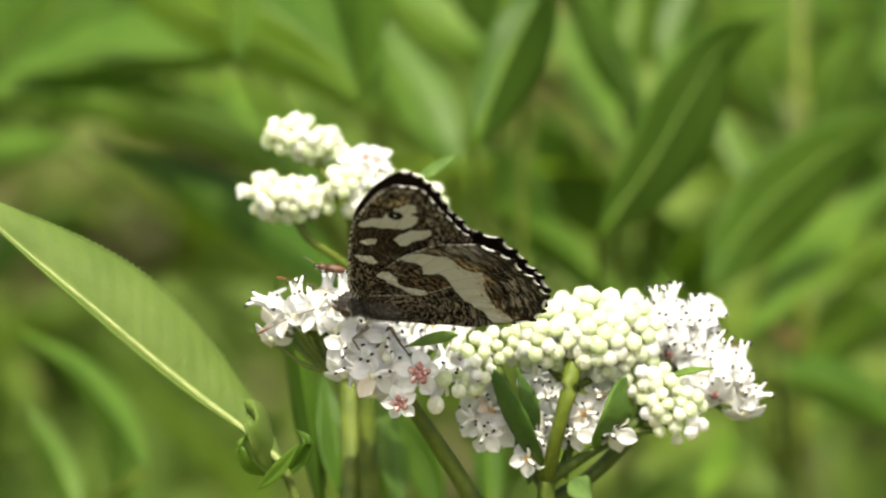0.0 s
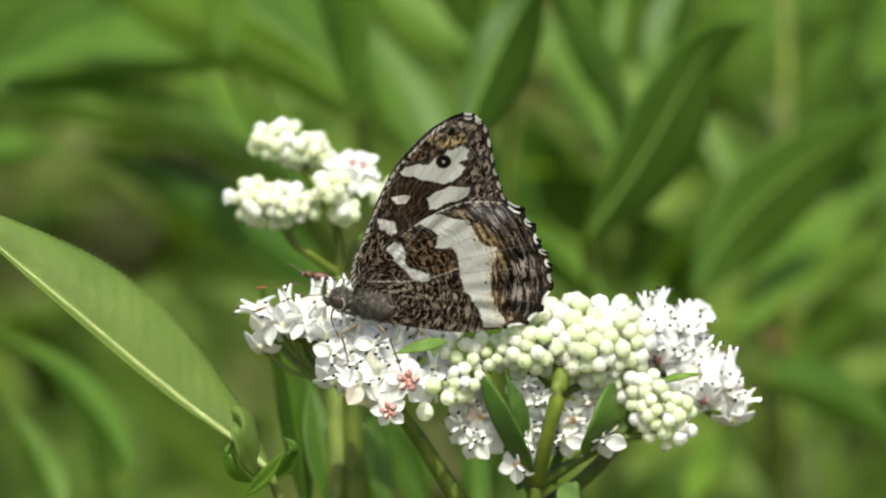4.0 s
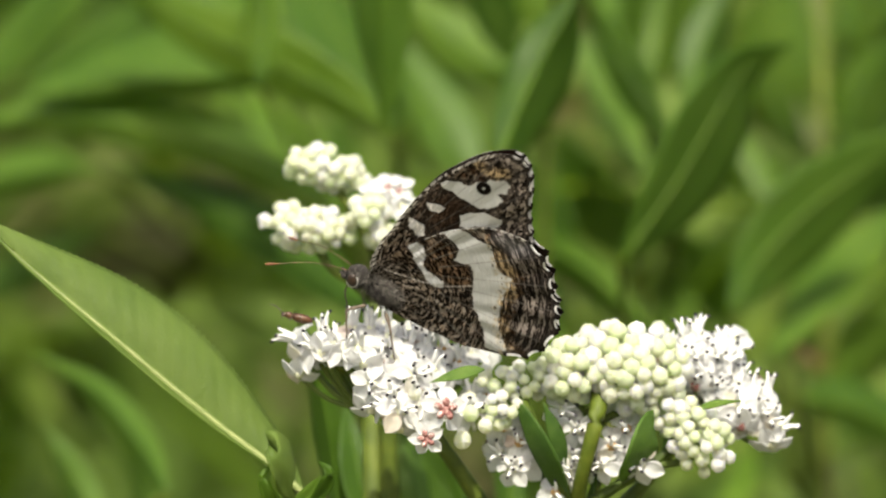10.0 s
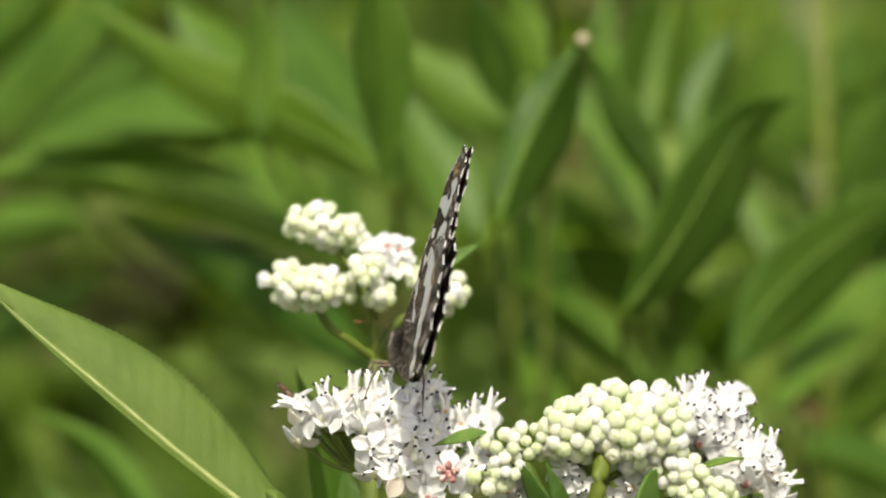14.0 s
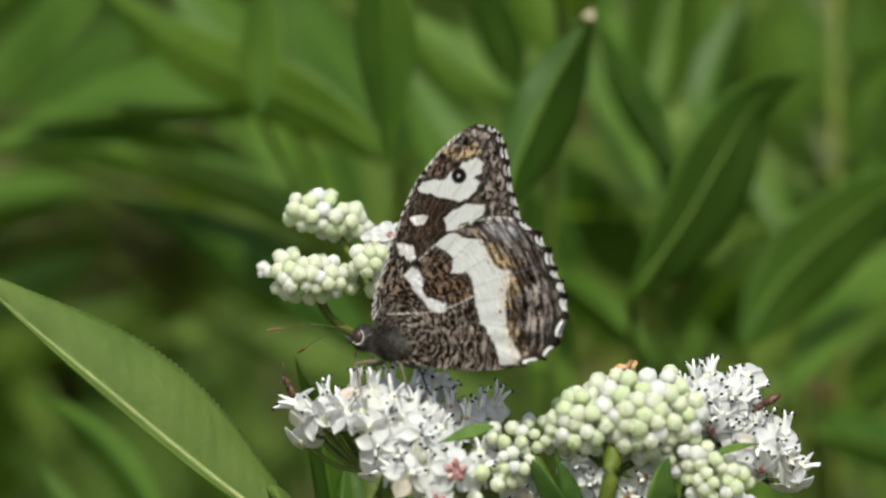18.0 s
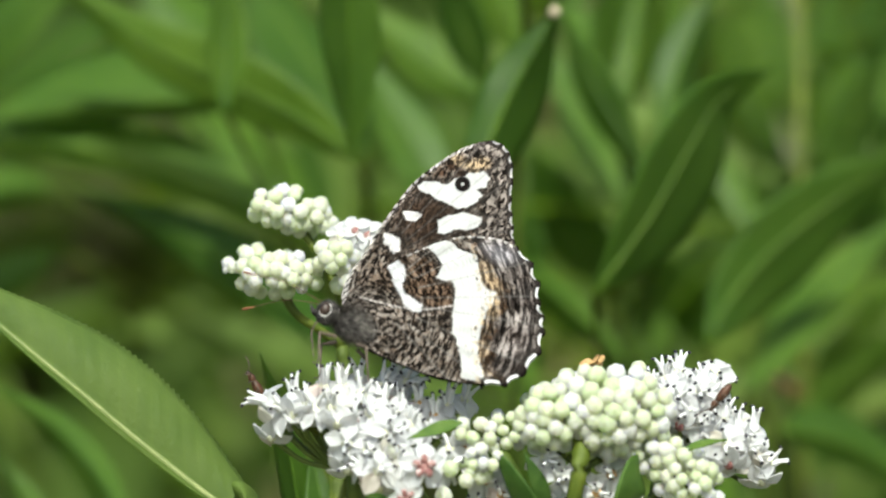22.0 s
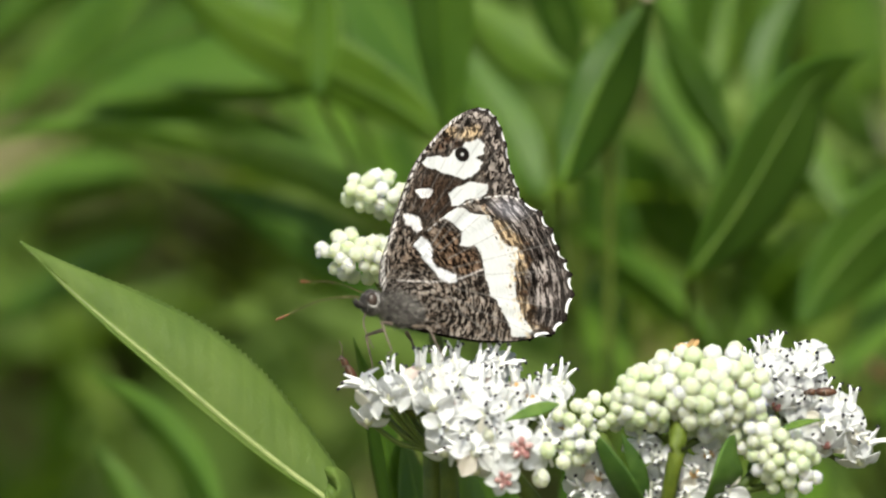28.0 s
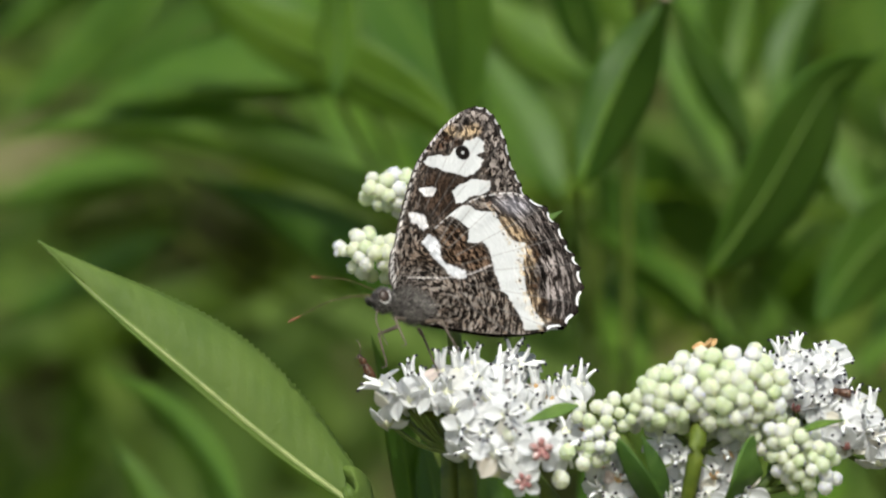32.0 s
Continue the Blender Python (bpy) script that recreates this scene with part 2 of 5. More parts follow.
def wing_material():
    """Scaled wing: the pattern's colours, ripples across the mottled parts, a silky sheen and some light through it."""
    mat, nt, bsdf, out = material("wing_scales")
    at = nt.nodes.new("ShaderNodeAttribute")
    at.attribute_name = "pattern"
    co = nt.nodes.new("ShaderNodeTexCoord")
    rings = nt.nodes.new("ShaderNodeAttribute")
    rings.attribute_name = "strokes"
    n1 = nd(nt, "ShaderNodeTexNoise", Scale=1.0, Detail=3.0, Roughness=0.6, Distortion=0.75)
    nt.links.new(rings.outputs["Vector"], n1.inputs["Vector"])
    n2 = nd(nt, "ShaderNodeTexNoise", Scale=330.0, Detail=3.0)
    nt.links.new(co.outputs["Object"], n2.inputs["Vector"])
    rip = ramp(nt, n1.outputs[0], [(0.43, (0.06, 0.05, 0.045)), (0.485, (0.25, 0.215, 0.19)), (0.53, (1.15, 1.08, 1.02)), (0.60, (2.6, 2.55, 2.5))])
    big = ramp(nt, n2.outputs[0], [(0.38, (0.6, 0.58, 0.56)), (0.62, (1.35, 1.32, 1.3))])
    both = mixed(nt, "MULTIPLY", 1.0, rip, big)
    tex = mixed(nt, "MULTIPLY", at.outputs["Alpha"], at.outputs["Color"], both)
    nt.links.new(tex, bsdf.inputs["Base Color"])
    bsdf.inputs["Roughness"].default_value = 0.5
    silk = ramp(nt, tex, [(0.0, (0.02, 0.02, 0.02)), (0.04, (0.06, 0.06, 0.06)), (0.16, (0.40, 0.40, 0.40)), (0.5, (0.3, 0.3, 0.3))])
    nt.links.new(silk, bsdf.inputs["Specular IOR Level"])
    bumped(nt, bsdf, n1.outputs[0], 1.0, 0.0002)
    tr = nt.nodes.new("ShaderNodeBsdfTranslucent")
    nt.links.new(tex, tr.inputs[0])
    mx = nt.nodes.new("ShaderNodeMixShader")
    mx.inputs[0].default_value = 0.02
    nt.links.new(bsdf.outputs[0], mx.inputs[1])
    nt.links.new(tr.outputs[0], mx.inputs[2])
    nt.links.new(mx.outputs[0], out.inputs[0])
    return mat


WING = wing_material()


# ------------------------------------------------------------------ leaves
def leaf_mesh(name, length, width, bend=0.15, fold=0.25, tip=1.6, teeth=0.0, mat=LEAF, nl=28, nw=8, wave=0.0, seed=0.0, peak=0.38, thick=0.0003, skew=0.0):
    """A lance-shaped blade along x from its base, folded along the midrib, bent over its length, with a raised midrib below."""
    verts, faces, uvs = [], [], []
    shape = []
    for i in range(nl + 1):
        u = i / nl
        a = (u / peak) if u < peak else (1 - u) / (1 - peak)
        w = max(0.02, math.sin(min(1, a) * math.pi / 2) ** (0.8 if u < peak else tip * 0.8)) * width / 2
        w *= 1 + teeth * ((i * 0.5) % 1.0 - 0.25)
        shape.append((u, w))
    for side in (1, -1):
        for u, w in shape:
            sag = -bend * length * u * u
            for j in range(-nw, nw + 1):
                s = j / nw
                y = (s + skew * (1 - abs(s))) * w
                z = sag + abs(s) * w * fold + wave * w * math.sin(u * 9 + seed + s) * abs(s)
                z += 0.02 * width * noise.noise(Vector((u * 5 + seed, s * 1.5, seed)))
                z += side * thick * 0.5
                if side < 0:
                    z -= thick * 2.2 * max(0, 1 - abs(s) * 5) * (1 - 0.8 * u)
                verts.append((u * length, y, z))
                uvs.append((u, s))
    row = 2 * nw + 1
    for k in (0, 1):
        off = k * (nl + 1) * row
        for i in range(nl):
            for j in range(row - 1):
                a = off + i * row + j
                q = (a, a + row, a + row + 1, a + 1)
                faces.append(q[::-1] if k == 0 else q)
    off = (nl + 1) * row
    for i in range(nl):
        for j, flip in ((0, False), (row - 1, True)):
            a, b = i * row + j, (i + 1) * row + j
            q = (a, b, b + off, a + off)
            faces.append(q[::-1] if flip else q)
    me = mesh_of(name, verts, faces, mat)
    layer = me.uv_layers.new(name="UVMap")
    idx = np.empty(len(me.loops), dtype=np.int32)
    me.loops.foreach_get("vertex_index", idx)
    layer.data.foreach_set("uv", np.array(uvs, dtype=np.float32)[idx].ravel())
    return me


def shell(name, grid, uvs, thick, mat):
    """A thin closed sheet through a grid of places, thick metres through."""
    g = np.array(grid)
    n, m = g.shape[:2]
    nor = np.cross(np.gradient(g, axis=0), np.gradient(g, axis=1))
    nor /= np.maximum(np.linalg.norm(nor, axis=2), 1e-12)[..., None]
    verts = np.concatenate([(g + nor * thick / 2).reshape(-1, 3), (g - nor * thick / 2).reshape(-1, 3)])
    off, faces = n * m, []
    for i in range(n - 1):
        for j in range(m - 1):
            a = i * m + j
            q = (a, a + m, a + m + 1, a + 1)
            faces += [q, tuple(k + off for k in q[::-1])]
    rim = [j for j in range(m)] + [i * m + m - 1 for i in range(1, n)] + [(n - 1) * m + j for j in range(m - 2, -1, -1)] + [i * m for i in range(n - 2, 0, -1)]
    for a, b in zip(rim, rim[1:] + rim[:1]):
        faces.append((a, b, b + off, a + off))
    me = mesh_of(name, verts.tolist(), faces, mat)
    layer = me.uv_layers.new(name="UVMap")
    idx = np.empty(len(me.loops), dtype=np.int32)
    me.loops.foreach_get("vertex_index", idx)
    flat = np.array(uvs, dtype=np.float32).reshape(-1, 2)
    layer.data.foreach_set("uv", np.r_[flat, flat][idx].ravel())
    return me


def blade_mesh(name, line, above, below, turn_above, turn_below, peak=0.42, mat=None, nl=26, nw=5, teeth=0.0, wave=0.06, thick=0.0003, seed=0.0, curl=0.0):
    """A blade along a line from base to tip. above and below: the breadth of its halves on either side of the midrib;
    the turns, in degrees, lean each half back (more sky) or forward. Returns the mesh and the midrib's line."""
    mid = [Vector(p) for p in smooth_line(line, 8)]
    at = np.cumsum([0] + [(b - a).length for a, b in zip(mid, mid[1:])])
    at /= at[-1]
    arr = np.array([tuple(p) for p in mid])
    spine = np.stack([np.interp(np.linspace(0, 1, nl + 1), at, arr[:, c]) for c in range(3)], 1)
    tan = np.gradient(spine, axis=0)
    grid, uvs = [], []
    for i in range(nl + 1):
        u = i / nl
        t = Vector(tan[i]).normalized()
        s = t.cross(Vector((0, 1, 0))).normalized()
        if s.z < -0.05 or (abs(s.z) <= 0.05 and s.x < 0):
            s = -s
        v = t.cross(s).normalized()
        v = v if v.y > 0 else -v
        a = u / peak if u < peak else (1 - u) / (1 - peak)
        w = max(0.015, math.sin(min(1, a) * math.pi / 2) ** (0.85 if u < peak else 1.15))
        row, uv = [], []
        for j in range(-nw, nw + 1):
            k = abs(j) / nw
            turn = radians((turn_above if j > 0 else turn_below) + curl * k * k)
            wide = (above if j > 0 else below) * w * k
            if teeth and abs(j) == nw:
                wide *= 1 + teeth * ((i * 0.5) % 1.0 - 0.25)
            wide /= max(0.25, math.cos(turn)) if abs(turn) < 1.4 else 0.25
            d = (s * math.cos(turn) + v * math.sin(turn)) * (1 if j >= 0 else -1)
            ripple = wave * (above + below) * k * noise.noise(Vector((u * 4 + seed, j * 0.12, seed * 1.7)))
            row.append(tuple(Vector(spine[i]) + d * wide + v * ripple))
            uv.append((u, j / nw))
        grid.append(row)
        uvs.append(uv)
    return shell(name, grid, uvs, thick, mat or LEAF), [Vector(p) for p in spine[:-1:4]]


def leaf_pose(base, tip, roll, bend=0.0):
    """Lays a blade from base to tip; roll 0 shows its upper face to the sky, 90 to the viewer."""
    d = Vector(tip) - Vector(base)
    m = basis(d, Vector((0, 0, 1)), base)
    return m @ pose(0, 0, 0, roll if d.x >= 0 else -roll) @ pose(0, 0, 0, 0, -math.degrees(math.atan(bend)), 0)


# ------------------------------------------------------------------ butterfly
MM = 0.001
HINGE = Vector((-0.95, 0, 2.4)) * MM
FORE_EDGE = [(-0.9, -0.4), (-1.2, 0.8), (-1.7, 3.2), (-0.9, 6.9), (0.0, 8.7), (1.5, 12.9), (3.5, 17.8), (5.8, 22.4), (8.6, 25.8), (11.4, 28.7), (14.1, 30.6), (16.6, 31.5), (18.5, 31.2), (19.9, 29.9), (20.7, 27.9), (21.2, 25.0), (21.6, 22.1), (22.2, 19.7), (22.8, 17.4), (22.9, 14.6), (17.4, 9.5), (8.8, 3.9), (0.8, -0.9)]
HIND_EDGE = [(-1.0, 1.9), (2.2, 6.5), (5.1, 9.6), (7.9, 12.1), (11.4, 14.6), (15.3, 16.4), (19.7, 17.0), (22.7, 16.4), (25.3, 14.9), (26.7, 12.9), (27.9, 10.9), (28.4, 8.6), (29.3, 7.1), (29.9, 5.5), (30.2, 3.6), (30.3, 1.1), (29.2, -2.0), (27.5, -4.5), (25.6, -5.6), (22.5, -6.2), (18.9, -6.7), (14.3, -6.7), (9.7, -6.1), (6.0, -5.4), (2.3, -4.5), (-0.6, -2.1)]
BAND_ABOVE = [(9.1, 12.8), (11.1, 14.3), (13.4, 15.2), (16.0, 15.2), (18.4, 14.8), (20.5, 12.8), (21.4, 10.6), (21.4, 8.4), (21.4, 5.0), (21.3, 2.0), (22.0, -1.3), (23.2, -3.6), (23.8, -5.0), (20.3, -5.6), (18.3, -2.6), (16.5, 1.0), (15.8, 5.0), (15.5, 7.0), (15.2, 8.6), (12.3, 8.8), (11.7, 11.3)]
BAND = [(9.3, 13.1), (10.9, 12.1), (12.3, 11.0), (11.9, 8.5), (13.0, 8.5), (14.2, 8.8), (14.9, 8.1), (15.4, 6.8), (15.6, 5.7), (15.6, 4.2), (15.9, 2.8), (16.3, 1.4), (16.3, 0.5), (16.9, 0.2), (17.7, -1.0), (18.4, -2.5), (19.1, -4.1), (19.6, -6.0), (21.9, -6.1), (23.6, -5.4), (22.4, -4.2), (21.3, -2.2), (20.7, -0.3), (20.7, 0.8), (20.5, 2.5), (20.8, 4.9), (21.4, 7.2), (21.5, 8.6), (19.8, 8.7), (18.6, 10.2), (17.9, 11.6), (17.2, 13.6), (15.8, 13.7), (13.9, 14.1), (12.6, 14.8), (11.1, 14.4)]
PATCH_BASE = [(3.8, 9.4), (5.2, 9.9), (6.5, 9.5), (7.2, 7.6), (6.9, 5.8), (7.7, 5.0), (9.5, 4.5), (10.8, 3.8), (10.9, 2.7), (9.7, 2.5), (8.3, 2.9), (7.1, 4.5), (5.9, 5.8), (5.2, 7.1), (4.2, 8.3)]
PATCH_EYE = [(6.6, 22.1), (7.5, 23.0), (9.1, 23.4), (11.0, 23.1), (12.1, 24.2), (14.3, 25.6), (16.8, 26.4), (17.4, 25.4), (17.2, 24.0), (15.8, 23.3), (17.0, 22.6), (16.2, 21.2), (14.9, 20.1), (13.4, 19.7), (11.5, 20.2), (10.1, 20.5), (8.8, 21.2), (7.4, 21.3)]
PATCH_MID = [(10.8, 17.2), (12.2, 18.3), (14.7, 19.3), (17.6, 18.9), (17.3, 17.3), (15.8, 16.6), (13.8, 16.3), (12.4, 15.2), (11.2, 15.2)]
PATCH_COSTA = [(5.1, 17.7), (7.4, 18.0), (8.2, 17.6), (7.4, 16.4), (5.7, 16.4)]
PATCH_CELL = [(2.9, 13.7), (4.5, 13.5), (5.6, 13.0), (5.9, 11.4), (5.0, 10.6), (4.2, 11.5), (3.1, 12.1)]
EYESPOT = (13.5, 23.7)
OCELLUS = (22.3, 0.8)
MIDLINE = [(15.3, 16.5), (17.0, 12.2), (18.3, 8.8), (18.1, 5.5), (17.8, 1.8), (19.4, -2.1), (21.7, -5.8)]
TAN_FIELDS = [(15.8, 27.7), (14.7, 26.8), (12.3, 27.3)]


def outline(edge, n, waves=(), amp=0.0):
    """A smooth closed outline in n points; between two of its corners it is scalloped."""
    pts = [Vector((x, z, 0)) for x, z in edge]
    m = len(pts)
    out, mark = [], []
    per = 12
    for i in range(m):
        a, b, c, d = pts[i - 1], pts[i], pts[(i + 1) % m], pts[(i + 2) % m]
        for j in range(per):
            t = j / per
            out.append(0.5 * ((2 * b) + (c - a) * t + (2 * a - 5 * b + 4 * c - d) * t * t + (3 * b - a - 3 * c + d) * t ** 3))
            mark.append(i + t)
    out = np.array([(p.x, p.y) for p in out])
    mark = np.array(mark)
    seg = np.linalg.norm(np.roll(out, -1, 0) - out, axis=1)
    s = np.r_[0, np.cumsum(seg)]
    at = np.linspace(0, s[-1], n, endpoint=False)
    x = np.interp(at, s, np.r_[out[:, 0], out[0, 0]])
    z = np.interp(at, s, np.r_[out[:, 1], out[0, 1]])
    k = np.interp(at, s, np.r_[mark, m])
    if waves:
        lo, hi, count = waves
        c = np.array([x.mean(), z.mean()])
        u = np.clip((k - lo) / (hi - lo), 0, 1)
        inside = (k > lo) & (k < hi)
        push = np.where(inside, amp * (0.55 - np.abs(np.sin(u * count * np.pi))), 0)
        d = np.stack([x, z], 1) - c
        d /= np.linalg.norm(d, axis=1)[:, None]
        x, z = x + d[:, 0] * push, z + d[:, 1] * push
    return np.stack([x, z], 1), k


def depth_in(pts, poly):
    """Distance of each point to a polygon's edge, positive inside."""
    poly = np.array(poly, float)
    best = np.full(len(pts), 1e9)
    inside = np.zeros(len(pts), bool)
    for a, b in zip(poly, np.roll(poly, -1, 0)):
        ab = b - a
        t = np.clip(((pts - a) @ ab) / (ab @ ab), 0, 1)
        best = np.minimum(best, np.linalg.norm(pts - a - t[:, None] * ab, axis=1))
        cross = (a[1] > pts[:, 1]) != (b[1] > pts[:, 1])
        xx = a[0] + (pts[:, 1] - a[1]) / (ab[1] if abs(ab[1]) > 1e-9 else 1e-9) * ab[0]
        inside ^= cross & (pts[:, 0] < xx)
    return np.where(inside, best, -best)


def field(pts, scale, seed):
    return np.array([noise.noise(Vector((x * scale, z * scale, seed))) for x, z in pts])


def blend(col, mask, rgba):
    return col + (np.array(rgba) - col) * np.clip(mask, 0, 1)[:, None]


def veins_of(pts, hub, ends, width):
    """How near each point lies to one of the veins that run out from the hub."""
    near = np.zeros(len(pts))
    for e in ends:
        a, ab = np.array(hub), np.array(e) - np.array(hub)
        t = np.clip(((pts - a) @ ab) / (ab @ ab), 0.3, 1)
        d = np.linalg.norm(pts - a - t[:, None] * ab, axis=1)
        near = np.maximum(near, np.clip(1.4 - d / width, 0, 1))
    return near


DISC = [(8.8, 11.7), (11.9, 10.6), (11.5, 8.0), (14.4, 8.1), (15.2, 5.7), (15.5, 4.7), (13.2, 3.5), (11.7, 3.1), (10.9, 4.6), (7.7, 5.2), (7.6, 7.1), (7.5, 9.9)]
WHITE, GREYBROWN, DARK, BROWN, TANNED = (0.53, 0.53, 0.525, 0.03), (0.130, 0.114, 0.100, 1.0), (0.020, 0.014, 0.011, 0.35), (0.085, 0.052, 0.030, 1.0), (0.35, 0.26, 0.15, 0.85)
LILAC = (0.150, 0.132, 0.128, 1.0)


def rim_colours(col, k, ring, lo, hi, count, white):
    """The chequered fringe along the outer margin."""
    u = (k - lo) / (hi - lo)
    on = (k > lo) & (k < hi)
    check = np.abs(np.sin(u * count * np.pi)) > 0.60
    edge = ring > 0.980
    col = blend(col, (edge & on & check) * 1.0, white)
    col = blend(col, (edge & on & ~check) * 1.0, DARK)
    return blend(col, ((ring > 0.94) & (ring <= 0.980) & on) * 0.75, DARK)


def paint_hind_under(pts, ring, k, n1, n2):
    col = np.tile(np.array(GREYBROWN), (len(pts), 1))
    q = pts + np.stack([n1, n2], 1) * 0.22
    x, z = pts[:, 0], pts[:, 1]
    col = blend(col, np.clip(0.3 + n1 * 1.5, 0, 1) * 0.5, BROWN)
    band, disc = depth_in(q, BAND), depth_in(q, DISC)
    # brown cell inside the band, grey and rippled below the fold
    col = blend(col, np.clip(disc / 0.4 + 0.5, 0, 1) * 0.9, (0.090, 0.055, 0.032, 1.0))
    col = blend(col, np.clip(1 - np.abs(disc) / 0.35, 0, 1) * 0.6, DARK)
    upper = np.clip((z - 4.0) / 1.5, 0, 1) * np.clip((9.0 - x) / 1.5, 0, 1)
    col = blend(col, upper * 0.7, (0.095, 0.066, 0.045, 1.0))
    # outside the band: tan and brown blotches, then the lilac-grey margin with ragged dark lines
    line_z, line_x = np.array([p[1] for p in MIDLINE])[::-1], np.array([p[0] for p in MIDLINE])[::-1]
    beyond = np.where(x > np.interp(z, line_z, line_x), -band, -9.0)
    ragged = beyond + n1 * 0.9 + 0.45 * np.sin(z * 1.7 + 0.6)
    col = blend(col, np.clip((ragged - 2.2) / 0.6, 0, 1) * 0.85, LILAC)
    col = blend(col, np.clip(1.25 - np.abs(ragged - 0.75) / 0.8, 0, 1) * np.clip(0.55 + n2 * 1.6, 0, 0.95), TANNED)
    col = blend(col, np.clip(1.25 - np.abs(ragged - 1.5) / 0.75, 0, 1) * np.clip(0.75 + n2 * 1.6, 0, 1), (0.075, 0.040, 0.020, 0.7))
    col = blend(col, np.clip(1.1 - np.abs(ragged - 2.35) / 0.30, 0, 1) * 0.85, DARK)
    lil = np.clip(1.4 - np.hypot((x - 20.8) / 3.2, (z - 14.9) / 1.7), 0, 1)
    col = blend(col, lil * 0.95, (0.33, 0.315, 0.35, 0.6))
    for lo, wide, cut_x, amount in ((0.885, 0.022, 15, 0.75), (0.80, 0.026, 21, 0.55)):
        line = np.clip(1 - np.abs(ring - lo + n1 * 0.04) / wide, 0, 1) * (x > cut_x)
        col = blend(col, line * amount, DARK)
    for cx, cz, rr in ((19.4, 11.1, 1.3), (20.9, 9.4, 1.1), (21.9, 5.0, 1.0), (21.6, -0.6, 1.1)):
        d = np.hypot(q[:, 0] - cx, (q[:, 1] - cz) * 0.8)
        col = blend(col, np.clip(1.2 - d / rr, 0, 0.75), TANNED)
    base = np.clip(1 - np.hypot(x, z) / 7.5, 0, 1)
    col = blend(col, base * 0.85, (0.075, 0.068, 0.062, 0.9))
    ribs = [(11.4, 14.8), (16, 17.5), (21, 18), (25.5, 14.5), (28, 9.5), (29, 5.0), (28, -1.5), (24, -6), (18, -7)]
    col = blend(col, veins_of(pts, (3, 3), ribs, 0.17) * 0.5, DARK)
    # the costa's fine chequered edge over the forewing
    front = np.clip((ring - 0.955) / 0.02, 0, 1) * (k > 2.5) * (k < 7.5)
    col = blend(col, front * (np.abs(np.sin(k * 9)) > 0.5) * 0.8, (0.55, 0.53, 0.52, 0.2))
    col = blend(col, np.clip(1 - np.abs(band + 0.28) / 0.3, 0, 1) * (beyond < -5) * 0.8, DARK)
    col = blend(col, np.clip(band / 0.16 + 0.5, 0, 1), WHITE)
    cream = np.clip(1 - np.abs(beyond + 0.3) / 1.3, 0, 1) * np.clip(n1 * 2.2 + 0.35, 0, 1) * (band > -0.3)
    col = blend(col, cream * 0.6, (0.58, 0.44, 0.24, 0.5))
    specks = (beyond > -1.6) & (beyond < 0.3) & (n2 > 0.45)
    col = blend(col, specks * 0.6, BROWN)
    patch = depth_in(q, PATCH_BASE)
    col = blend(col, np.clip(1 - np.abs(patch + 0.3) / 0.35, 0, 1) * 0.6, DARK)
    col = blend(col, np.clip(patch / 0.16 + 0.5, 0, 1), (0.56, 0.56, 0.58, 0.15))
    eye = np.hypot(x - OCELLUS[0], z - OCELLUS[1])
    col = blend(col, np.clip(1.5 - eye / 0.36, 0, 1), DARK)
    col = blend(col, veins_of(pts, (3, 3), ribs, 0.10) * 0.5, (0.28, 0.26, 0.24, 0.2))
    for a, b in (((1.1, 2.7), (7.3, 2.6)), ((7.3, 2.6), (11.7, 3.3)), ((11.7, 3.3), (15.6, 4.9))):
        a, ab = np.array(a), np.array(b) - np.array(a)
        t = np.clip(((pts - a) @ ab) / (ab @ ab), 0, 1)
        d = np.linalg.norm(pts - a - t[:, None] * ab, axis=1)
        col = blend(col, np.clip(1.3 - d / 0.16, 0, 1) * 0.7, (0.50, 0.47, 0.46, 0.2))
    return rim_colours(col, k, ring, 7.0, 19.0, 9, (0.80, 0.79, 0.80, 0.1))


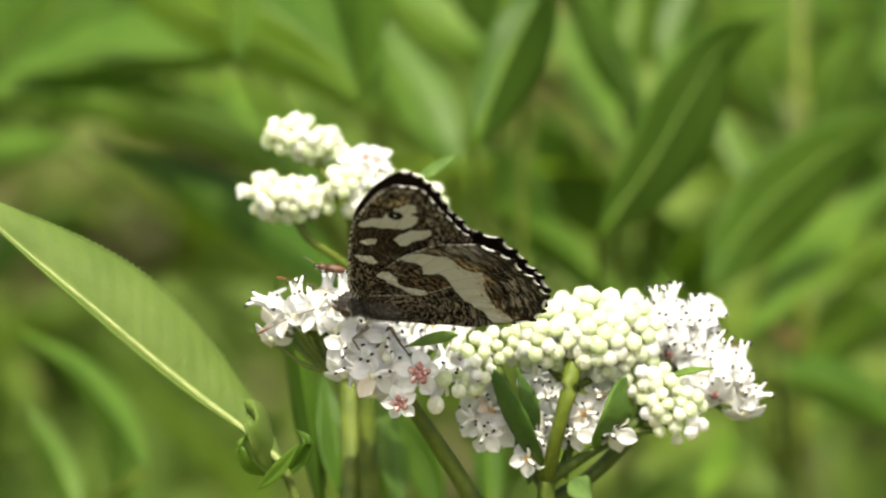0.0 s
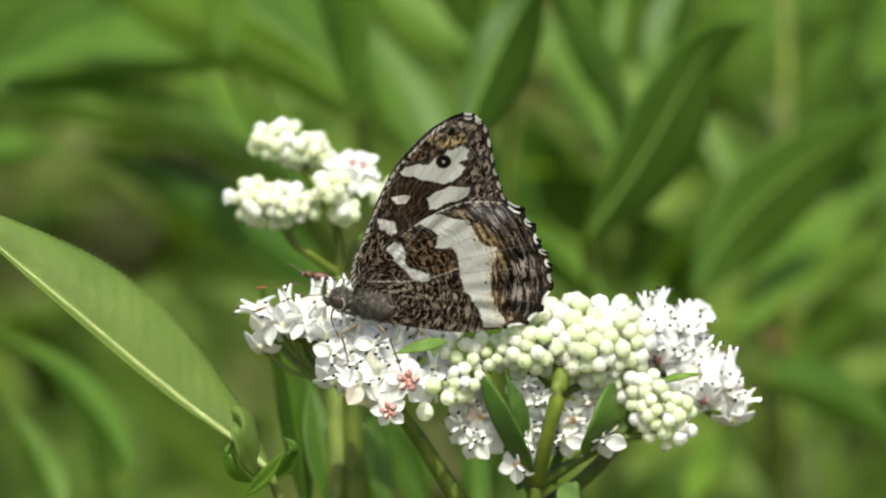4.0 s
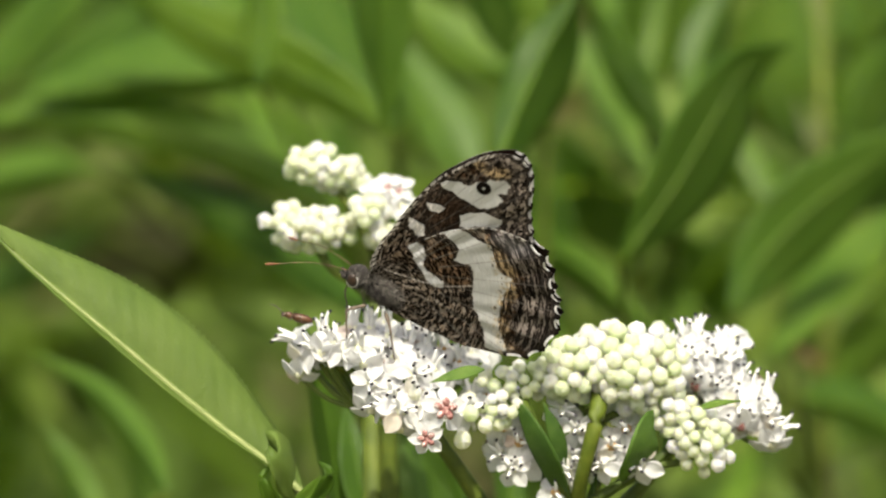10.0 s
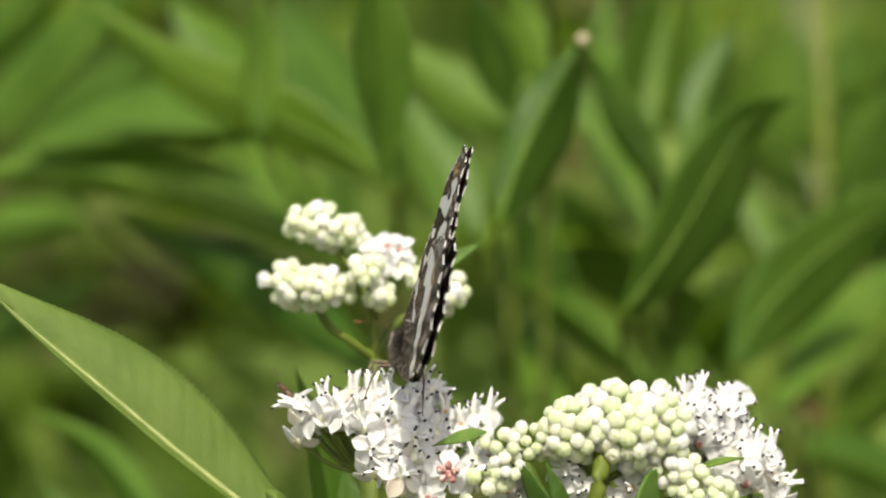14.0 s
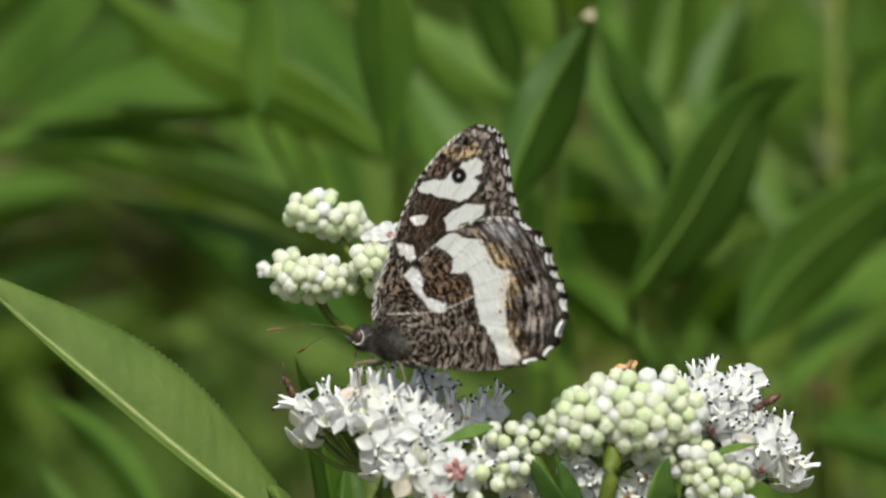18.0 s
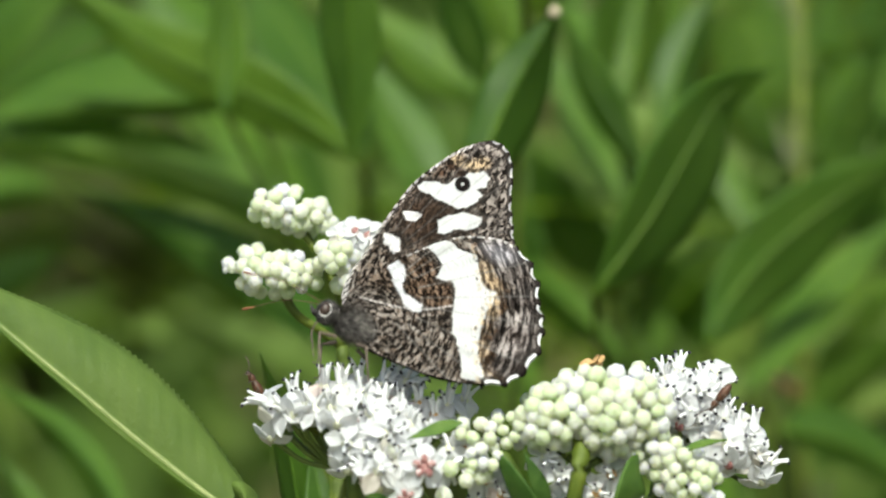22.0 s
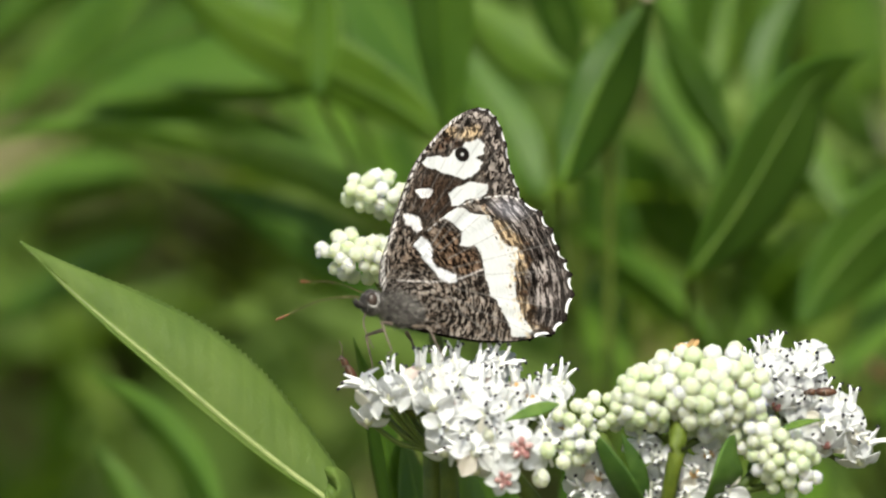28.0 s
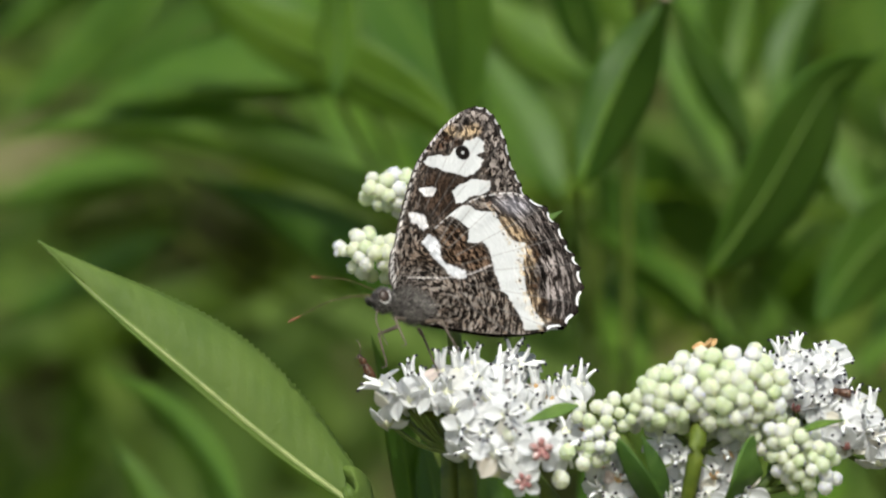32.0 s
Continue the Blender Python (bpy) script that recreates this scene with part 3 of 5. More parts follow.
def paint_fore_under(pts, ring, k, n1, n2):
    col = np.tile(np.array(GREYBROWN), (len(pts), 1))
    q = pts + np.stack([n1, n2], 1) * 0.18
    x, z = pts[:, 0], pts[:, 1]
    col = blend(col, np.clip(0.4 + n1 * 1.5, 0, 1) * 0.6, BROWN)
    dark = np.clip(1.6 - np.hypot((x - 9.0) / 7.0, (z - 16.8) / 6.0) * 1.4, 0, 1)
    col = blend(col, dark * 0.95, (0.042, 0.025, 0.016, 0.5))
    tip = np.clip((z - 27.5) / 3.0, 0, 1)
    col = blend(col, tip * 0.8, (0.21, 0.185, 0.175, 1.0))
    margin = np.clip((x - 16.5) / 2.0, 0, 1) * (z > 13)
    col = blend(col, margin * 0.7, (0.185, 0.162, 0.15, 1.0))
    for cx, cz in TAN_FIELDS:
        d = np.hypot(q[:, 0] - cx, (q[:, 1] - cz) * 1.5)
        col = blend(col, np.clip(1.3 - d / 1.5, 0, 0.85), TANNED)
    for cx, cz in ((11.2, 26.2), (12.8, 25.3), (9.9, 24.8)):
        d = np.hypot(q[:, 0] - cx, (q[:, 1] - cz) * 1.4)
        col = blend(col, np.clip(1.2 - d / 1.2, 0, 0.9), (0.06, 0.032, 0.018, 0.8))
    line = np.clip(1 - np.abs(ring - 0.82 + n1 * 0.04) / 0.022, 0, 1) * (k > 11) * (k < 18.5)
    col = blend(col, line * 0.7, DARK)
    ribs = [(12.5, 34), (16.5, 33), (19.5, 29.5), (21, 26), (22, 22), (22.5, 18)]
    col = blend(col, veins_of(pts, (1, 6), ribs, 0.2) * 0.6, DARK)
    for poly in (PATCH_EYE, PATCH_MID, PATCH_CELL, PATCH_COSTA):
        d = depth_in(q, poly)
        if poly is not PATCH_COSTA:
            col = blend(col, np.clip(1 - np.abs(d + 0.4) / 0.5, 0, 1) * 0.7, DARK)
        col = blend(col, np.clip(d / 0.18 + 0.5, 0, 1), WHITE if poly in (PATCH_EYE, PATCH_MID) else (0.62, 0.60, 0.60, 0.25))
    second = np.clip((ring - 0.80) / 0.03, 0, 1) * (k > 1.5) * (k < 7)
    col = blend(col, second * 0.75, (0.15, 0.125, 0.105, 1.0))
    col = blend(col, np.clip(1 - np.abs(ring - 0.80) / 0.02, 0, 1) * (k > 1.5) * (k < 7) * 0.8, DARK)
    col = blend(col, np.clip(1 - np.abs(ring - 0.87) / 0.015, 0, 1) * (k > 1.5) * (k < 7) * 0.7, (0.42, 0.39, 0.37, 0.3))
    costa = np.clip((ring - 0.91) / 0.02, 0, 1) * (k < 10)
    bars = np.abs(np.sin(k * 9 + n1)) > 0.55
    col = blend(col, costa * bars * 0.9, (0.55, 0.52, 0.50, 0.3))
    col = blend(col, costa * ~bars * 0.9, DARK)
    eye = np.hypot(x - EYESPOT[0], z - EYESPOT[1])
    col = blend(col, np.clip((1.30 - eye) / 0.15, 0, 1), (0.012, 0.009, 0.008, 0.1))
    col = blend(col, np.clip((0.30 - eye) / 0.12, 0, 1), WHITE)
    col = blend(col, veins_of(pts, (1, 6), ribs, 0.10) * 0.35, (0.25, 0.22, 0.2, 0.3))
    return rim_colours(col, k, ring, 11.0, 18.6, 8, (0.50, 0.48, 0.48, 0.3))


def paint_hind_upper(pts, ring, k, n1, n2):
    col = np.tile(np.array((0.014, 0.008, 0.006, 0.08)), (len(pts), 1))
    q = pts + np.stack([n1, n2], 1) * 0.35
    fur = np.clip(1.2 - np.hypot(pts[:, 0], pts[:, 1]) / 13, 0, 1)
    col = blend(col, fur * 0.6, (0.045, 0.032, 0.024, 0.3))
    col = blend(col, np.clip((depth_in(q, BAND_ABOVE) + 0.35) / 0.3 + 0.5, 0, 1), (0.60, 0.59, 0.57, 0.04))
    col = blend(col, veins_of(pts, (3, 3), [(21, 21), (25.5, 16), (28, 10.5), (28.5, 5.5), (27, 1.5), (23, -1.2)], 0.12) * 0.35, DARK)
    return rim_colours(col, k, ring, 7.0, 19.0, 9, (0.75, 0.74, 0.72, 0.1))


def paint_fore_upper(pts, ring, k, n1, n2):
    col = np.tile(np.array((0.014, 0.008, 0.006, 0.08)), (len(pts), 1))
    axis = np.array((0.44, 0.90))
    side = np.array((0.90, -0.44))
    rel = pts + np.stack([n1, n2], 1) * 0.25
    s, t = rel @ axis / 37.0, rel @ side / 37.0
    outer = np.clip((s - 0.55) * 2, 0, 1)
    col = blend(col, outer * 0.6, (0.036, 0.018, 0.012, 0.15))
    for cs, ct, rs, rt in ((0.69, -0.015, 0.056, 0.030), (0.835, 0.04, 0.042, 0.034), (0.735, 0.055, 0.058, 0.021), (0.66, 0.112, 0.080, 0.028),
                           (0.62, 0.175, 0.080, 0.028), (0.575, 0.237, 0.080, 0.030), (0.535, 0.287, 0.070, 0.020)):
        d = 1 - (np.abs((s - cs) / rs) ** 2.6 + np.abs((t - ct) / rt) ** 2.6) ** (1 / 2.6)
        col = blend(col, np.clip(d / 0.12 + 0.5, 0, 1), (0.60, 0.59, 0.57, 0.03))
    costa = np.clip((ring - 0.95) / 0.03, 0, 1) * (k < 9)
    col = blend(col, costa * 0.6, (0.22, 0.19, 0.16, 0.5))
    col = blend(col, veins_of(pts, (1, 6), [(12.5, 36), (16.5, 35), (19.5, 31), (20.5, 27), (21, 23)], 0.12) * 0.4, DARK)
    return rim_colours(col, k, ring, 11.0, 18.6, 8, (0.72, 0.71, 0.70, 0.1))


def wing_mesh(name, edge, centre, under, upper, waves, amp, flip, across=False):
    """One wing: two painted faces 0.16 mm apart, joined at the rim. y < 0 is the under face, unless flipped."""
    na, nr = 440, 84
    rim, k = outline(edge, na, waves, amp)
    c = np.array(centre)
    rr = (np.arange(1, nr + 1) / nr) ** 0.8
    pts = (c + rr[:, None, None] * (rim[None] - c)).reshape(-1, 2)
    pts = np.r_[c[None], pts]
    ring = np.r_[0, np.repeat(rr, na)]
    kk = np.r_[0, np.tile(k, nr)]
    n1, n2 = field(pts, 1.3, 3.1) + 0.5 * field(pts, 3.1, 9.0), field(pts, 1.3, 7.7) + 0.5 * field(pts, 3.1, 1.0)
    r2 = np.hypot(pts[:, 0], pts[:, 1])
    ang = np.arctan2(pts[:, 1], pts[:, 0])
    camber = 0.010 * r2 * np.sin(ang * 2.2) + 0.15 * np.sin(ang * 34) * np.clip(r2 / 20, 0, 1) * np.clip((ring - 0.2) * 2, 0, 1)
    count = len(pts)
    verts = np.zeros((2 * count, 3))
    verts[:count] = np.stack([pts[:, 0], camber - 0.08, pts[:, 1]], 1)
    verts[count:] = np.stack([pts[:, 0], camber + 0.08, pts[:, 1]], 1)
    if flip:
        verts[:, 1] *= -1
    faces = []
    for base, way in ((0, False), (count, True)):
        way ^= flip
        for j in range(na):
            t = (base, base + 1 + j, base + 1 + (j + 1) % na)
            faces.append(t if way else t[::-1])
        for i in range(nr - 1):
            for j in range(na):
                a, b = base + 1 + i * na + j, base + 1 + i * na + (j + 1) % na
                t = (a, a + na, b + na, b)
                faces.append(t if way else t[::-1])
    for j in range(na):
        a, b = 1 + (nr - 1) * na + j, 1 + (nr - 1) * na + (j + 1) % na
        t = (a, b, b + count, a + count)
        faces.append(t if flip else t[::-1])
    me = mesh_of(name, verts * MM, faces, WING)
    col = np.r_[under(pts, ring, kk, n1, n2), upper(pts, ring, kk, n1, n2)].astype(np.float32)
    pale = np.clip((col[:, :3].mean(1) - 0.15) / 0.25, 0, 1)
    col[:, :3] *= (0.55 + 0.27 * pale)[:, None]
    layer = me.color_attributes.new("pattern", "FLOAT_COLOR", "POINT")
    layer.data.foreach_set("color", col.ravel())
    # rings round the hinge, along which the ripples run
    if across:
        stroke = np.stack([pts[:, 0] * 1.7 - pts[:, 1] * 0.3 + 0.3 * n1, pts[:, 1] * 0.85, np.zeros(count)], 1).astype(np.float32)
    else:
        stroke = np.stack([r2 * 1.8 + 0.3 * n1, ang * 8.5 + r2 * 0.05, np.zeros(count)], 1).astype(np.float32)
    layer = me.attributes.new("strokes", "FLOAT_VECTOR", "POINT")
    layer.data.foreach_set("vector", np.r_[stroke, stroke].ravel())
    return me


def build_butterfly():
    b = empty("butterfly", P(620, 622), "dark brown butterfly with white banded, mottled wings on white flowers", "butterfly")
    wings = {}
    for side, flip in (("left", False), ("right", True)):
        fore = wing_mesh("forewing", FORE_EDGE, (9, 19), paint_fore_under, paint_fore_upper, (11.0, 18.6, 8), 0.35, flip, True)
        hind = wing_mesh("hindwing", HIND_EDGE, (14, 8), paint_hind_under, paint_hind_upper, (7.0, 19.0, 9), 0.8, flip)
        wings[side] = (piece("forewing", fore, b, Matrix.Translation(HINGE), "mottled grey-brown wing with a black eyespot on white"),
                       piece("hindwing", hind, b, Matrix.Translation(HINGE), "mottled brown wing with a jagged white band"))
    # body: thorax, abdomen, head
    fuzz = random.Random(5)

    def furry(rx, ry, rz, hairs, length):
        skin = ball(rx * MM, ry * MM, rz * MM, 28, 18, rough=0.10)
        v, f = [Vector(p) for p in skin[0]], list(skin[1])
        for _ in range(hairs):
            p = Vector((fuzz.gauss(0, 1), fuzz.gauss(0, 1), fuzz.gauss(0, 1))).normalized()
            root = Vector((p.x * rx, p.y * ry, p.z * rz)) * MM
            d = (p + Vector((0.9, fuzz.uniform(-.4, .4), fuzz.uniform(-.3, .3)))).normalized() * length * MM * fuzz.uniform(0.5, 1.2)
            w = p.cross(d).normalized() * 0.055 * MM
            k = len(v)
            v += [root - w, root + w, root + d]
            f.append((k, k + 1, k + 2))
        me = mesh_of("body", v, f, FUR)
        me.materials.append(HAIR)
        me.polygons.foreach_set("material_index", [0] * len(skin[1]) + [1 if i % 5 < 3 else 0 for i in range(hairs)])
        return me

    tilt = pose(0, 0, 0, 0, 13, 0)
    piece("thorax", furry(3.3, 1.0, 2.3, 5200, 1.7), b, Matrix.Translation(Vector((0.2, 0, 0.7)) * MM) @ tilt, "furry grey-brown thorax")
    piece("abdomen", furry(7.6, 0.5, 1.3, 900, 0.25), b, Matrix.Translation(Vector((10.0, 0, -0.4)) * MM) @ pose(0, 0, 0, 0, 5, 0), "slim dark brown abdomen")
    head = piece("head", furry(1.9, 1.85, 2.05, 900, 0.6), b, Matrix.Translation(Vector((-4.2, 0, 1.6)) * MM))
    eye = mesh_of("eye", *ball(0.92 * MM, 0.6 * MM, 1.12 * MM, 18, 12), EYE_DARK)
    for s in (-1, 1):
        piece("eye", eye, head, Matrix.Translation(Vector((-0.4, s * 1.55, 0.1)) * MM), "glossy dark compound eye")
        hoop = [Vector((-0.4 + 0.98 * math.cos(a * math.pi / 6), s * 1.72, 0.1 + 1.18 * math.sin(a * math.pi / 6))) * MM for a in range(-5, 3)]
        piece("eye_ring", mesh_of("eye_ring", *tube(hoop, [0.05 * MM, 0.12 * MM, 0.12 * MM, 0.05 * MM], 6, 3), EYE_RING), head, None, "white ring of scales behind the eye")
        palp = mesh_of("palp", *tube([(-1.2 * MM, s * 0.4 * MM, -0.6 * MM), (-2.2 * MM, s * 0.5 * MM, -0.3 * MM), (-2.9 * MM, s * 0.5 * MM, 0.5 * MM)],
                                     [0.4 * MM, 0.42 * MM, 0.12 * MM], 8), FUR)
        piece("palp", palp, head)
        tip = Vector((-13.0, s * 6.0, 1.5 if s < 0 else -1.0)) * MM
        mid = Vector((-7.0, s * 3.2, 2.2 if s < 0 else 1.2)) * MM
        root = Vector((-0.9, s * 0.6, 1.2)) * MM
        shaft = mesh_of("antenna", *tube([root, mid, tip], [0.075 * MM, 0.055 * MM, 0.055 * MM], 6, 10), HORN)
        an = piece("antenna", shaft, head, None, "thin brown antenna with an orange club")
        d = (tip - mid).normalized()
        club = mesh_of("club", *tube([tip - d * 1.4 * MM, tip, tip + d * 0.9 * MM], [0.07 * MM, 0.24 * MM, 0.15 * MM], 8), CLUB)
        piece("club", club, an, None, "orange antenna club")
    trunk = mesh_of("proboscis", *tube([(-1.0 * MM, 0, -1.0 * MM), (-1.6 * MM, 0, -3.5 * MM), (-0.8 * MM, 0, -6.0 * MM), (-0.2 * MM, 0, -7.5 * MM)],
                                       [0.16 * MM, 0.13 * MM, 0.1 * MM, 0.08 * MM], 6), LEG)
    piece("proboscis", trunk, head)
    # four walking legs: thigh, shin and foot in one bent limb each
    for s in (-1, 1):
        for x0, knee, foot in (((-1.8, 1.6, -2.2), (-4.2, 3.8, -2.6), (-3.2, 4.6, -7.4)), ((1.8, 1.6, -2.6), (3.4, 4.0, -3.2), (5.2, 4.8, -8.6))):
            pts = [Vector((x0[0], s * x0[1], x0[2])), Vector((knee[0], s * knee[1], knee[2])), Vector((foot[0], s * foot[1], foot[2]))]
            mid = (pts[0] + pts[1]) / 2
            toe = pts[2] + Vector((-0.9, s * 0.4, -0.5))
            me = mesh_of("leg", *merged(tube([pts[0] * MM, mid * MM, pts[1] * MM], [0.34 * MM, 0.3 * MM, 0.18 * MM], 8),
                                        tube([pts[1] * MM, (pts[1] * .5 + pts[2] * .5) * MM, pts[2] * MM, toe * MM], [0.2 * MM, 0.15 * MM, 0.11 * MM, 0.07 * MM], 8)), LEG)
            piece("leg", me, b)
    return b, wings


BUTTERFLY, WINGS = build_butterfly()


# ------------------------------------------------------------------ flowers
def petal_mesh(length, width, curl, seed):
    """A pointed oval petal along x, hollow across, bending down towards its tip."""
    verts, faces = [], []
    nl, nw = 9, 4
    for lay in (0, 1):
        for i in range(nl + 1):
            u = i / nl
            w = width / 2 * max(0.03, min(0.42 + 1.5 * u, 1.0, 1.06 - max(0, u - 0.5) ** 1.7 * 3.35))
            for j in range(-nw, nw + 1):
                s = j / nw
                z = curl * length * (0.35 * u - 0.62 * u * u) + 0.22 * width * s * s * (1 - 0.5 * u)
                z += 0.06 * length * noise.noise(Vector((u * 2.4 + seed, s * 1.4, seed)))
                verts.append((u * length, s * w, z - lay * 0.00016 * (1 - 0.6 * s * s)))
    row = 2 * nw + 1
    off = (nl + 1) * row
    for lay in (0, 1):
        for i in range(nl):
            for j in range(row - 1):
                a = lay * off + i * row + j
                q = (a, a + row, a + row + 1, a + 1)
                faces.append(q[::-1] if lay == 0 else q)
    for i in range(nl):
        for j in (0, row - 1):
            a, b = i * row + j, (i + 1) * row + j
            faces.append((a, b, b + off, a + off) if j == 0 else (b, a, a + off, b + off))
    for j in range(row - 1):
        a = nl * row + j
        faces.append((a, a + 1, a + 1 + off, a + off)[::-1])
    return mesh_of("petal", verts, faces, PETAL)


def stamen_mesh(height, out, seed):
    r = random.Random(seed)
    top = Vector((out, r.uniform(-.3, .3) * MM, height))
    line = tube([(0.0004, 0, 0.0003), (out * 0.55, 0, height * 0.6), top], [0.00042, 0.00034, 0.00016], 8, 4)
    head = moved(ball(0.00036, 0.00026, 0.00024, 8, 6), Matrix.Translation(top + Vector((0.00022, 0, -0.0001))) @ pose(0, 0, 0, 0, r.uniform(-40, 40), r.uniform(0, 180)))
    v, f = merged(line, head)
    me = mesh_of("stamen", v, f, FILAMENT)
    me.materials.append(ANTHER)
    me.polygons.foreach_set("material_index", [0] * len(line[1]) + [1] * len(head[1]))
    return me


PETALS = [petal_mesh(l * MM, w * MM, c, i * 2.7) for i, (l, w, c) in enumerate(((3.2, 2.5, 0.5), (3.5, 2.8, 0.8), (3.0, 2.3, 1.1), (3.3, 2.6, 0.3)))]
STAMENS = [stamen_mesh(h, o, i) for i, (h, o) in enumerate(((0.0030, 0.0010), (0.0035, 0.0014), (0.0027, 0.0017), (0.0032, 0.0006)))]
CENTRES = [mesh_of("centre", *merged(ball(0.0009, 0.0009, 0.0008, 14, 9, 5, 0.3), moved(ball(0.0007, 0.0007, 0.0013, 10, 8), Matrix.Translation((0, 0, -0.0009)))), m)
           for m in (THROAT, PINK, TAN)]
CENTRES.append(mesh_of("centre", *merged(ball(0.0014, 0.0014, 0.0007, 20, 9, 5, 0.3), *[moved(ball(0.0008, 0.00055, 0.0006, 10, 8), pose(0, 0, 0, 0, 0, 72 * i) @ pose(0.0010, 0, 0.0004, 0, -25, 0)) for i in range(5)]), PINK))
BUDS = [mesh_of("bud", *merged(ball(0.00118 * a, 0.00118, 0.00112, 15, 10, 5, 0.24, 0.07, i * 3.0),
                               moved(ball(0.0006, 0.0006, 0.0008, 8, 6), Matrix.Translation((0, 0, -0.0011)))), BUD) for i, a in enumerate((1.0, 1.05, 0.95, 1.1))]
dice = random.Random(11)


def flower(parent, at, facing, size=1.0, centre=0, stamens=3, droop=10, petals=5, spread=14):
    """One small open flower: a centre, petals that droop by so many degrees, and dark-tipped stamens."""
    m = basis(facing, (0.3, 0.1, 1), at) @ pose(0, 0, 0, 0, 90, 0) @ pose(0, 0, 0, 0, 0, dice.uniform(0, 72)) @ Matrix.Scale(size, 4)
    c = piece("flower", CENTRES[centre], parent, m, ("white five-petalled flower with dark anthers", "white flower with a pink-red centre", "fading flower with a tan centre", "white flower with a lobed dark pink centre")[centre])
    for i in range(petals):
        piece("petal", dice.choice(PETALS), c, pose(0, 0, 0, 0, 0, 72 * i + dice.uniform(-8, 8)) @ pose(0.0005, 0, 0, 0, droop + dice.uniform(-spread, spread), 0))
    for i in range(stamens):
        piece("stamen", dice.choice(STAMENS), c, pose(0, 0, 0, 0, 0, 72 * ((i * 2) % 5) + 36 + dice.uniform(-12, 12)))
    return c


def pedicel(parent, top, foot):
    mid = (top + foot) / 2 + Vector((0, 0.0008, -0.0012))
    piece("pedicel", mesh_of("pedicel", *tube([foot, mid, top], [0.0005, 0.0004, 0.0005], 6, 4), PEDICEL), parent)


def bud(parent, at, facing, size=1.0):
    m = basis(facing, (0.3, 0.1, 1), at) @ pose(0, 0, 0, 0, 90, 0) @ pose(0, 0, 0, 0, 0, dice.uniform(0, 72)) @ Matrix.Scale(size, 4)
    return piece("bud", dice.choice(BUDS), parent, m)


def bud_dome(parent, to_local, cx, cy, rx, ry, tilt, gap, depth, bulge, size, lift=0.6, tries=900):
    """A dome of buds; cx, cy, rx, ry and gap in plan units, depth and bulge in metres."""
    placed = []
    ca, sa = math.cos(radians(tilt)), math.sin(radians(tilt))
    for _ in range(tries):
        u, v = dice.uniform(-1, 1), dice.uniform(-1, 1)
        if u * u + v * v > 1:
            continue
        x, y = cx + rx * u * ca - ry * v * sa, cy + rx * u * sa + ry * v * ca
        if any((x - a) ** 2 + (y - b) ** 2 < gap * gap for a, b in placed):
            continue
        placed.append((x, y))
        d = depth - bulge * math.sqrt(max(0, 1 - u * u - v * v)) + dice.uniform(-.0006, .0006)
        n = Vector((u * ca - v * sa, -0.9, -(u * sa + v * ca) + lift))
        bud(parent, to_local(x, y, d), n, size * dice.uniform(0.92, 1.24))
    # the back half of the dome, above and behind
    for x, y in placed[::2]:
        if y < cy + 0.2 * ry:
            bud(parent, to_local(x + dice.uniform(-8, 8), y - 4, depth + 0.003 + dice.uniform(0, 0.004)), (dice.uniform(-.4, .4), 0.4, 1), size)
    return placed


def stalks(parent, to_local, rows):
    """Each row: plan points with depth, then radii in mm."""
    for pts, radii in rows:
        me = mesh_of("stalk", *tube([to_local(*p) for p in pts], [r * MM for r in radii], 10), STALK)
        piece("stalk", me, parent)


